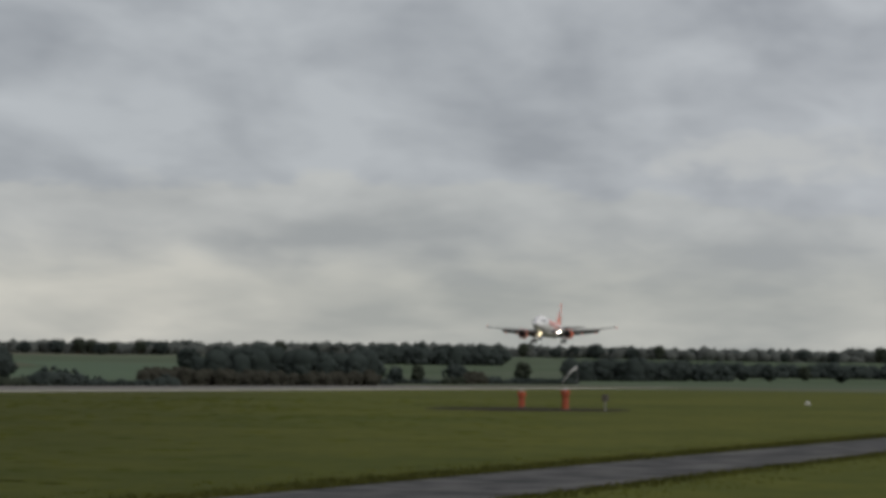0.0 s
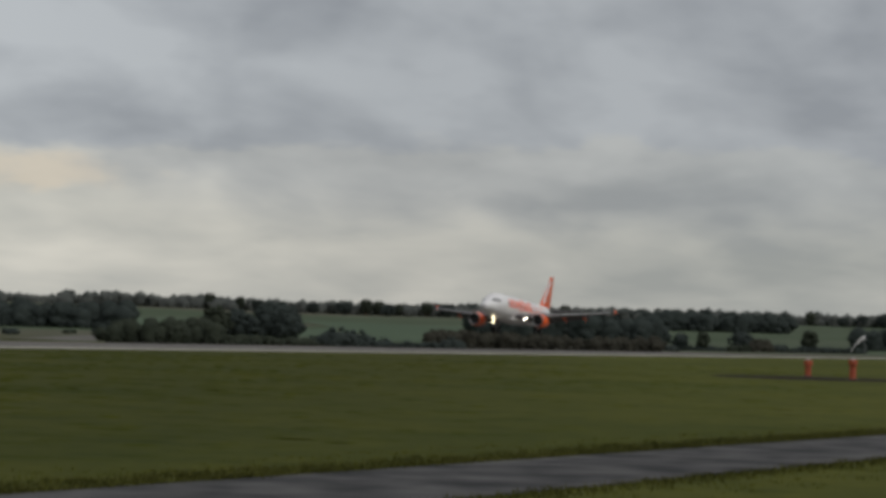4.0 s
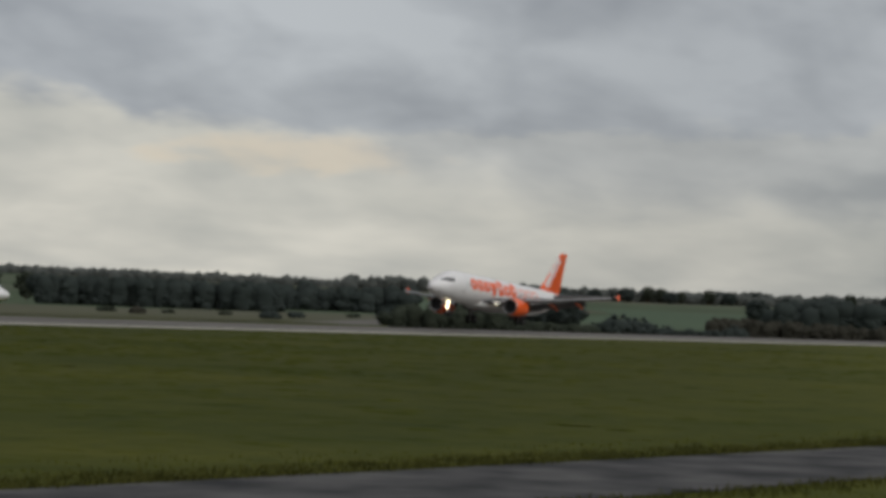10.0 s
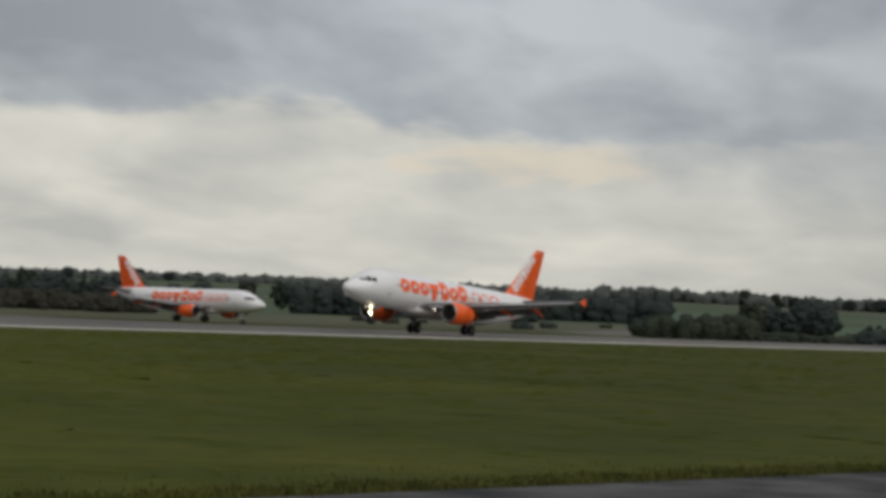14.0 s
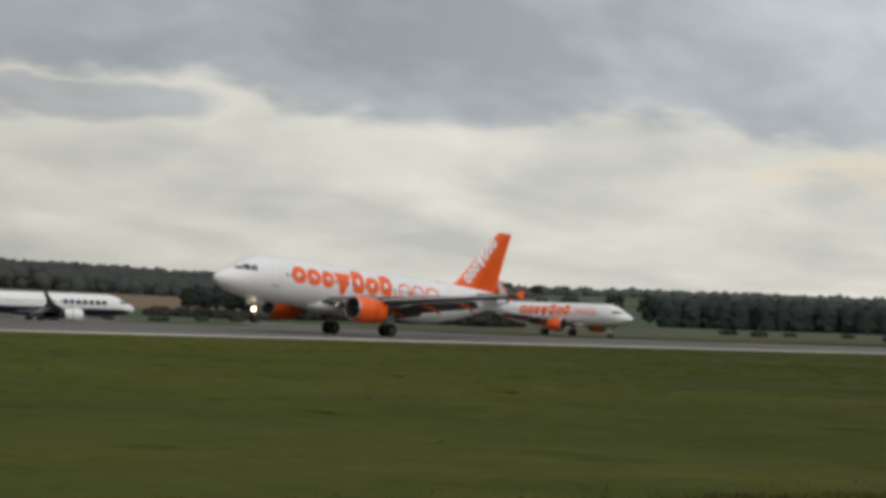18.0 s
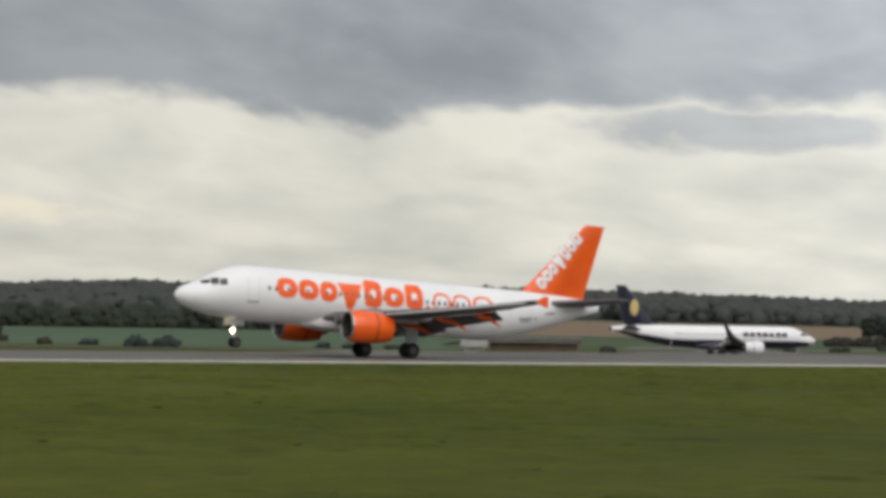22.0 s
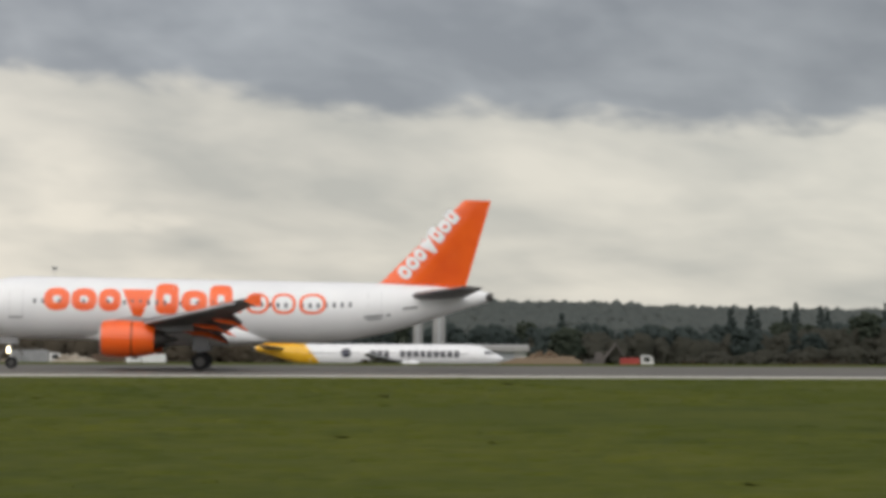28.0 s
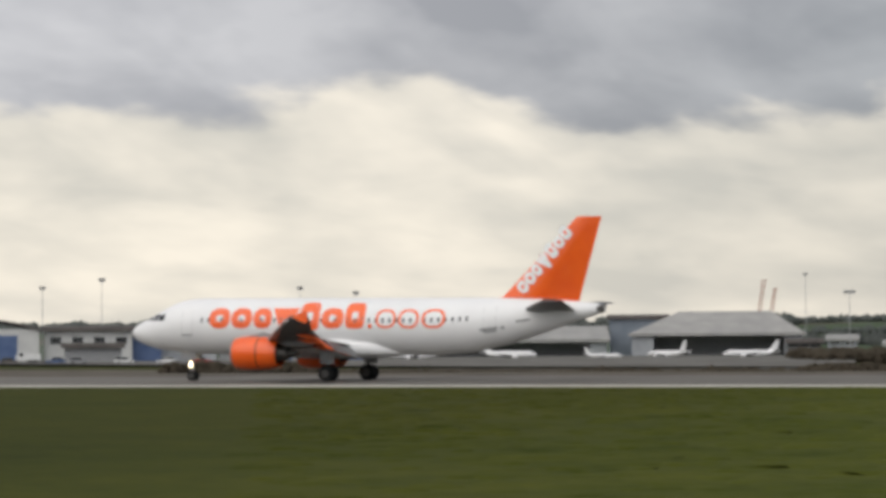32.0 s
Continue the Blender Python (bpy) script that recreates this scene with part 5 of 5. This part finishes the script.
def crane(az, r, height, lean):
    c = empty("crane", "slim red lattice crane boom", "crane", "cranes beyond the hangars")
    part("mast", box(-0.6, 0.6, -0.6, 0.6, -1, 10), ROOF_RED, c)
    for a in (-0.5, 0.5):
        for b in (-0.5, 0.5):
            part("chord", rod((a, b, 10), (a + lean, b, height), 0.14), ROOF_RED, c)
    for k in range(8):
        f, g = k / 8, (k + 1) / 8
        part("lacing", rod((-0.5 + lean * f, -0.5, 10 + (height - 10) * f), (0.5 + lean * g, -0.5, 10 + (height - 10) * g), 0.08), ROOF_RED, c)
    stand(c, az, r)


crane(13.65, 900, 25.8, 2.6)
crane(13.38, 900, 22.8, 2.3)


# ---- vehicles and works beyond the runway ----
def truck(az, r, turn, body_mat, cab_mat, label, length=8.0, tall=3.2):
    v = empty("truck", label, "truck", "vehicles beyond the runway")
    part("chassis", box(-length / 2, length / 2, -0.9, 0.9, 0.6, 0.95), MID_GREY, v)
    part("load_body", box(-length / 2, length / 2 - 2.3, -1.2, 1.2, 0.96, tall, bevel=0.06), body_mat, v)
    cab = part("cab", loft([[(x, y, z) for x, z in ((length / 2 - 2.1, 0.7), (length / 2, 0.7), (length / 2, 1.7), (length / 2 - 0.5, 2.7), (length / 2 - 2.1, 2.8))] for y in (-1.15, 1.15)]), cab_mat, v)
    for y in (-1.17, 1.17):
        part("side_window", box(length / 2 - 1.7, length / 2 - 0.7, y - 0.02, y + 0.02, 1.8, 2.5), GLASS_DARK, cab)
    for x in (-length / 2 + 1.2, -length / 2 + 2.3, length / 2 - 1.1):
        for y in (-0.95, 0.95):
            w = wheel("wheel", v, x, y, 0.5, 0.3)
    stand(v, az, r, turn)


def car(az, r, turn, mat, label):
    c = empty("car", label, "car", "cars by the hangars")
    prof = [(-2.1, 0.35), (2.1, 0.35), (2.15, 0.75), (1.2, 0.95), (-2.05, 1.0), (-2.15, 0.7)]
    body = part("body", loft([[(x, y, z) for x, z in prof] for y in (-0.85, 0.85)]), mat, c)
    part("cabin", loft([[(x, y * k, z) for x, z, k in ((-1.9, 0.98, 1.0), (1.0, 0.98, 1.0), (0.35, 1.5, 0.82), (-1.5, 1.52, 0.82))] for y in (-0.8, 0.8)]), GLASS_DARK, body)
    part("roof", box(-1.4, 0.25, -0.64, 0.64, 1.5, 1.56, bevel=0.02), mat, body)
    for x in (-1.35, 1.35):
        for y in (-0.78, 0.78):
            wheel("wheel", c, x, y, 0.33, 0.2)
    stand(c, az, r, turn)


def container(az, r, turn, mat, label, length=6.1):
    c = empty("container", label, "container", "containers beyond the runway")
    part("shell", box(-length / 2, length / 2, -1.2, 1.2, 0.1, 2.7, bevel=0.04), mat, c)
    for k in range(14):
        x = -length / 2 + 0.3 + (length - 0.6) * k / 13
        part("corrugation", box(x - 0.08, x + 0.08, -1.26, -1.2, 0.25, 2.55), mat, c)
    for x in (-length / 2 + 0.3, length / 2 - 0.3):
        part("foot", box(x - 0.2, x + 0.2, -1.1, 1.1, -0.1, 0.1), MID_GREY, c)
    stand(c, az, r, turn)


def digger(az, r, turn, mat):
    d = empty("digger", "tracked digger with a raised arm", "digger", "vehicles beyond the runway")
    for y in (-1.1, 1.1):
        part("track", box(-1.8, 1.8, y - 0.3, y + 0.3, 0, 0.85, bevel=0.25), RUBBER, d)
    part("house", box(-1.7, 1.2, -1.2, 1.2, 0.95, 2.1, bevel=0.12), mat, d)
    cab = part("cab", box(0.1, 1.3, 0.1, 1.1, 2.1, 3.3, bevel=0.1), mat, d)
    part("window", box(0.3, 1.1, 1.09, 1.13, 2.3, 3.1), GLASS_DARK, cab)
    part("boom", rod((0.9, -0.3, 1.8), (3.3, -0.3, 4.6), 0.24, 0.18), mat, d)
    part("arm", rod((3.3, -0.3, 4.6), (5.0, -0.3, 2.3), 0.18, 0.12), mat, d)
    part("bucket", box(4.6, 5.5, -0.8, 0.2, 1.4, 2.2, bevel=0.12), MID_GREY, d)
    stand(d, az, r, turn)


def mound(az, r, wide, tall, mat, label, seed):
    rng = np.random.default_rng(seed)
    x, y, z = site(az, r)
    rows = [(x + rng.normal(0, wide * 0.28), y + rng.normal(0, wide * 0.2), 0, 0) for _ in range(int(wide * 12))]
    rows = [(a, b, z + tall * math.exp(-((a - x) ** 2 + (b - y) ** 2) / (wide * 0.33) ** 2) * rng.uniform(0.4, 1.0) - 0.3, rng.uniform(0.3, 0.7)) for a, b, _, _ in rows]
    cores = [(x, y, z - 0.25, wide * 0.42)]
    tagged(part("rubble_heap", clumps(rows, 1, rng, 0.35, 0.7, 0, cores, tall * 0.85 / (wide * 0.42)), mat, smooth=False), label, "rubble heap", "heaps beyond the runway", "stuff")


container(8.55, 385, 4, SIGNAL, "faded red steel container")
container(7.55, 388, -3, CLAD_BROWN, "dark rusty brown steel container")
container(7.0, 392, 12, ROOF_DARK, "dark grimy steel container")
container(8.05, 400, 0, RED, "deep red steel container with worn paint")
container(3.8, 400, -6, CLAD_BROWN, "brown steel container with worn paint")
truck(3.04, 390, 184, VAN_WHITE, VAN_WHITE, "white box lorry parked on the works site", 6.0, 2.5)
truck(5.5, 395, 10, MID_GREY, VAN_WHITE, "grey tipper lorry with a white cab")
truck(-8.15, 400, 0, RED, CLAD_WHITE, "red lorry with a pale cab", 5.4, 2.3)
truck(25.2, 560, 180, VAN_WHITE, VAN_WHITE, "white lorry by the hangars", 7.0, 2.8)
truck(30.2, 570, 180, VAN_WHITE, VAN_WHITE, "white van outside the blue hangar door", 5.5, 2.4)
for az, r, turn, m, lab in ((28.05, 560, 8, VAN_WHITE, "white car parked on the apron"), (27.1, 556, 175, VAN_WHITE, "small white car by the workshop"), (30.6, 552, 0, ROOF_DARK, "dark car near the white hangar"),
                            (29.6, 556, 185, CLAD_BLUE, "blue car before the offices"), (29.1, 550, 20, MID_GREY, "grey car before the low store"), (26.3, 552, 5, RED, "red car by the workshop")):
    car(az, r, turn, m, lab)
digger(6.5, 390, 20, ROOF_DARK)
digger(-7.2, 405, 15, ROOF_DARK)
for k, (az, r, w, h, m, lab) in enumerate(((9.5, 390, 9, 2.4, RUBBLE, "heap of pale rubble on the works site"), (6.1, 400, 12, 2.2, RUBBLE, "low heap of pale rubble"), (4.7, 395, 12, 3.0, RUBBLE, "heap of pale sand and rubble"), (4.2, 405, 9, 2.8, SOIL, "heap of dark soil"), (2.2, 402, 10, 2.6, SOIL, "heap of brown earth"),
                                       (-6.0, 425, 22, 4.2, PLOUGH, "rounded heap of brown earth"), (-9.4, 425, 26, 2.4, SOIL, "long low bank of brown earth behind the lorry"), (-12.4, 425, 30, 2.2, SOIL, "long low bank of brown earth by the trees"), (-1.9, 410, 10, 2.4, SOIL, "heap of dark earth near the apron"))):
    mound(az, r, w, h, m, lab, 40 + k)
wood("bank_scrub", 10, 24, 335, 340, 1.3, 0.45, 0.5, SCRUB, "low brown scrub on the bank beyond the runway", 19)
wood("bank_scrub", 24, 27, 330, 345, 1.4, 0.8, 1.8, SCRUB, "brown scrub heap by the hangars", 20)
wood("bank_scrub", 9.8, 12.6, 330, 345, 1.4, 0.8, 1.7, SCRUB, "brown scrub by the works site", 21)

jet = airliner("business_jet", B738, "small white jet parked before the hangar", WHITE, WHITE, WHITE, None, False, True)
jet.matrix_basis = pose(*site(13.8, 650), 0, 0, 195)
jet.scale = (0.38, 0.38, 0.38)
for az, r, turn, size in ((15.7, 655, 150, 0.38), (17.15, 650, 10, 0.26), (19.3, 660, 5, 0.40), (21.4, 650, 190, 0.36)):
    copy_thing(jet, pose(*site(az, r), 0, 0, turn)).scale = (size, size, size)


# ---- near ground: markers, road verge, grass ----
def marker(x, y, height, label):
    m = empty("marker_post", label, "marker post", "orange marker posts")
    part("base", box(-0.34, 0.34, -0.34, 0.34, 0, 0.10, bevel=0.03), ROOF_DARK, m)
    part("post", tube([(0.08, 0.25, 0, 0), (height - 0.45, 0.23, 0, 0), (height - 0.4, 0.28, 0, 0)], "z", 18), SIGNAL, m)
    part("head", tube([(height - 0.42, 0.26, 0, 0), (height - 0.36, 0.34, 0, 0), (height - 0.08, 0.34, 0, 0), (height, 0.26, 0, 0)], "z", 20), SIGNAL, m)
    part("lamp_cap", tube([(height, 0.12, 0, 0), (height + 0.1, 0.1, 0, 0), (height + 0.14, 0.03, 0, 0)], "z", 12), GALV, m)
    m.matrix_basis = pose(x, y, 0.02, 0, 0, 25)


marker(188.2, 54.0, 1.3, "orange marker post with a broad round head")
marker(179.0, 48.0, 1.5, "taller orange marker post with a broad round head")
cab = empty("field_cabinet", "small white equipment cabinet in the grass", "cabinet")
part("shell", box(-0.3, 0.3, -0.22, 0.22, 0.08, 0.62, bevel=0.03), VAN_WHITE, cab)
part("door", box(-0.26, 0.26, -0.245, -0.22, 0.12, 0.58, bevel=0.01), VAN_WHITE, cab)
part("plinth", box(-0.34, 0.34, -0.26, 0.26, 0, 0.09), MID_GREY, cab)
cab.matrix_basis = pose(247, 41.5, 0, 0, 0, 70)
cab.scale = (0.55, 0.55, 0.55)
pole = empty("sensor_pole", "thin grey sensor pole beside the markers", "sensor pole")
part("shaft", rod((0, 0, 0), (0, 0, 1.2), 0.05, 0.04), MID_GREY, pole)
part("box", box(-0.22, 0.22, -0.14, 0.14, 0.75, 1.25, bevel=0.03), ROOF_DARK, pole)
pole.matrix_basis = pose(176.3, 44.3, 0, 0, 0, 70)


def windsock(az, r):
    k = empty("windsock", "limp white windsock on a thin pole", "windsock")
    part("pole", rod((0, 0, -0.2), (0, 0, 5.2), 0.07, 0.05), MID_GREY, k)
    part("hoop", tube([(-0.03, 0.52, -0.1, 5.0), (0.03, 0.52, -0.1, 5.0)], "y", 20, False), GALV, k)
    part("sock", tube([(-0.1 - 0.45 * j, 0.55 - 0.055 * j, 0.0, 5.0 - 0.22 * j - 0.035 * j * j) for j in range(9)], "x", 18, False), VAN_WHITE, k, "limp white cloth sock")
    x, y = -r * math.sin(radians(az)), r * math.cos(radians(az))
    k.matrix_basis = pose(x, y, land_height(x, y), 0, 0, az)


windsock(-75.25, 640)


def soil_patch():
    bm = bmesh.new()
    ring = []
    for k in range(40):
        w = 2 * math.pi * k / 40
        r = 1 + 0.16 * noise.noise((math.cos(w) * 2, math.sin(w) * 2, 7))
        a, b = 7.8 * math.cos(w) * r, 11.0 * math.sin(w) * r
        ring.append(bm.verts.new((182.9 - 0.268 * a + 0.963 * b, 52.0 + 0.963 * a + 0.268 * b, 0.012)))
    bm.faces.new(ring)
    bmesh.ops.triangulate(bm, faces=bm.faces)
    tagged(part("soil_patch", bm, SOIL, smooth=False), "bare dark soil round the marker posts", "soil", kind="structure")


soil_patch()

sign = empty("taxiway_sign", "small dark sign board on a post beyond the runway", "sign")
part("post", rod((0, 0, 0), (0, 0, 0.9), 0.05), MID_GREY, sign)
part("board", box(-0.4, 0.4, -0.06, 0.06, 0.55, 1.35, bevel=0.02), ROOF_DARK, sign)
sign.matrix_basis = pose(208.0, 226.6, land_height(208.0, 226.6) - 0.02, 0, 0, -42)


def blades(name, spots, rng, tall, mat, label):
    """Tufts of grass: narrow bent blades."""
    vs, fs = [], []
    for x, y, h in spots:
        for _ in range(5):
            w, b = rng.uniform(0, 2 * math.pi), rng.uniform(0.2, 0.7)
            hh = h * rng.uniform(0.6, 1.2)
            ox, oy = x + rng.normal(0, 0.12), y + rng.normal(0, 0.12)
            c, s = math.cos(w), math.sin(w)
            i = len(vs)
            t = 0.012 + 0.03 * hh
            vs += [(ox - s * t, oy + c * t, 0), (ox + s * t, oy - c * t, 0), (ox + c * b * hh * 0.5 + s * t * 0.6, oy + s * b * hh * 0.5 - c * t * 0.6, hh * 0.7), (ox + c * b * hh, oy + s * b * hh, hh)]
            fs += [(i, i + 1, i + 2), (i, i + 2, i + 3)]
    tagged(part(name, (vs, fs), mat, smooth=False), label, "grass", kind="stuff")


BLADE = material("grass_blades", (0.07, 0.082, 0.016), 0.9, second=(0.11, 0.115, 0.026), scale=0.35, spread=(0.3, 0.7))
VERGE = material("rank_verge_grass", (0.048, 0.052, 0.014), 0.9, second=(0.08, 0.082, 0.022), scale=0.6, spread=(0.3, 0.7))
rng = np.random.default_rng(77)
spots = []
for _ in range(8000):
    x = rng.uniform(8, 130)
    k = rng.random() ** 2
    spots.append((x, 22.05 - 0.068 * x + 0.05 + 1.6 * k, rng.uniform(0.07, 0.17) * (0.5 + 0.8 * abs(noise.noise((x * 0.35, 1, 0))))))
for _ in range(1800):
    x = rng.uniform(15, 110)
    spots.append((x, 17.15 - 0.063 * x - 0.05 - 0.8 * rng.random() ** 2, rng.uniform(0.05, 0.12)))
blades("verge_grass", spots, rng, 0.4, VERGE, "rank dark grass along the road verge")
spots = []
while len(spots) < 3500:
    x = rng.uniform(8, 120)
    side = rng.random() < 0.6
    y = 22.3 - 0.068 * x + 3.5 * rng.random() ** 2 if side else 16.9 - 0.063 * x - 2.5 * rng.random() ** 2
    spots.append((x, y, rng.uniform(0.03, 0.07)))
blades("grass_tufts", spots, rng, 0.15, BLADE, "uneven tufts of airfield grass by the road")


def tussocks():
    """Low uneven hummocks of longer grass, in drifts over the field before the runway."""
    rng = np.random.default_rng(91)
    vs, fs = [], []
    while len(vs) < 8500 * 13:
        az, y = radians(rng.uniform(-75, 25)), rng.uniform(24.5, 138)
        x = -y * math.tan(az)
        if math.hypot(x, y) > 260 or math.hypot(x - 183, y - 52) < 13:
            continue
        drift = noise.noise((x * 0.045, y * 0.045, 3)) + 0.5 * noise.noise((x * 0.16, y * 0.16, 8))
        if drift < rng.uniform(-0.5, 0.45):
            continue
        r, h, i = rng.uniform(0.35, 1.1), rng.uniform(0.04, 0.11) * min(1.0, y / 70), len(vs)
        for q, z in ((1.0, -0.01), (0.62, 0.7 * h)):
            for k in range(6):
                a = math.pi * k / 3 + q
                e = q * r * rng.uniform(0.75, 1.25)
                vs.append((x + e * math.cos(a), y + e * math.sin(a), z))
        vs.append((x, y, h))
        for k in range(6):
            n = (k + 1) % 6
            fs += [(i + k, i + n, i + 6 + n, i + 6 + k), (i + 6 + k, i + 6 + n, i + 12)]
    tagged(part("tussock_grass", (vs, fs), GRASS), "low uneven hummocks of longer airfield grass", "grass", kind="stuff")


tussocks()


# ---- what moves ----
def motions():
    rows = [(0, 611.2, 11.1, 3.7, -5.5), (0.5, 576.2, 9.16, 3.7, -5.5), (1, 539.2, 7.51, 3.7, -5.5), (1.5, 502.5, 5.92, 3.7, -5.5), (2, 466.0, 4.72, 3.9, -5.2), (2.5, 434.6, 3.93, 4.0, -4.4), (3, 422.3, 3.7, 4.0, -4.2), (3.5, 413.4, 3.48, 3.9, -4.0),
            (5.5, 377.2, 2.66, 4.1, -3.7), (6, 368.6, 2.45, 4.1, -3.4), (7, 350.0, 2.1, 4.2, -1.6), (8, 332.1, 1.87, 4.4, -0.8), (9, 314.5, 1.56, 4.6, -0.4), (10, 297.0, 1.31, 4.3, 0.2), (11, 279.5, 1.05, 4.2, 0.6), (12, 261.9, 0.8, 4.5, 0.9),
            (13, 244.4, 0.33, 4.7, 0.8), (14, 227.1, 0.18, 4.6, 0.4), (15.5, 201.0, 0.17, 4.45, 0), (17, 175.1, 0.16, 4.3, 0), (18, 158.0, 0.16, 4.35, 0), (19, 140.9, 0.16, 4.5, 0), (20, 124.0, 0.16, 4.2, 0), (21, 107.2, 0.16, 3.85, 0),
            (22, 90.7, 0.16, 3.45, 0), (23, 74.5, 0.16, 3.05, 0), (24, 58.3, 0.16, 2.45, 0), (25, 42.3, 0.16, 2.05, 0), (26.5, 18.4, 0.16, 1.25, 0), (28, -5.2, 0.16, 0.8, 0), (29, -20.9, 0.15, 0.65, 0), (30, -36.4, 0.15, 0.7, 0),
            (31, -52.2, 0.15, 0.7, 0), (32, -71.3, 0.15, 0.6, 0)]
    walk(landing, [(t, pose(x, RUN_Y, z + 0.03, 0, -pitch, 180 - crab)) for t, x, z, pitch, crab in rows])


motions()
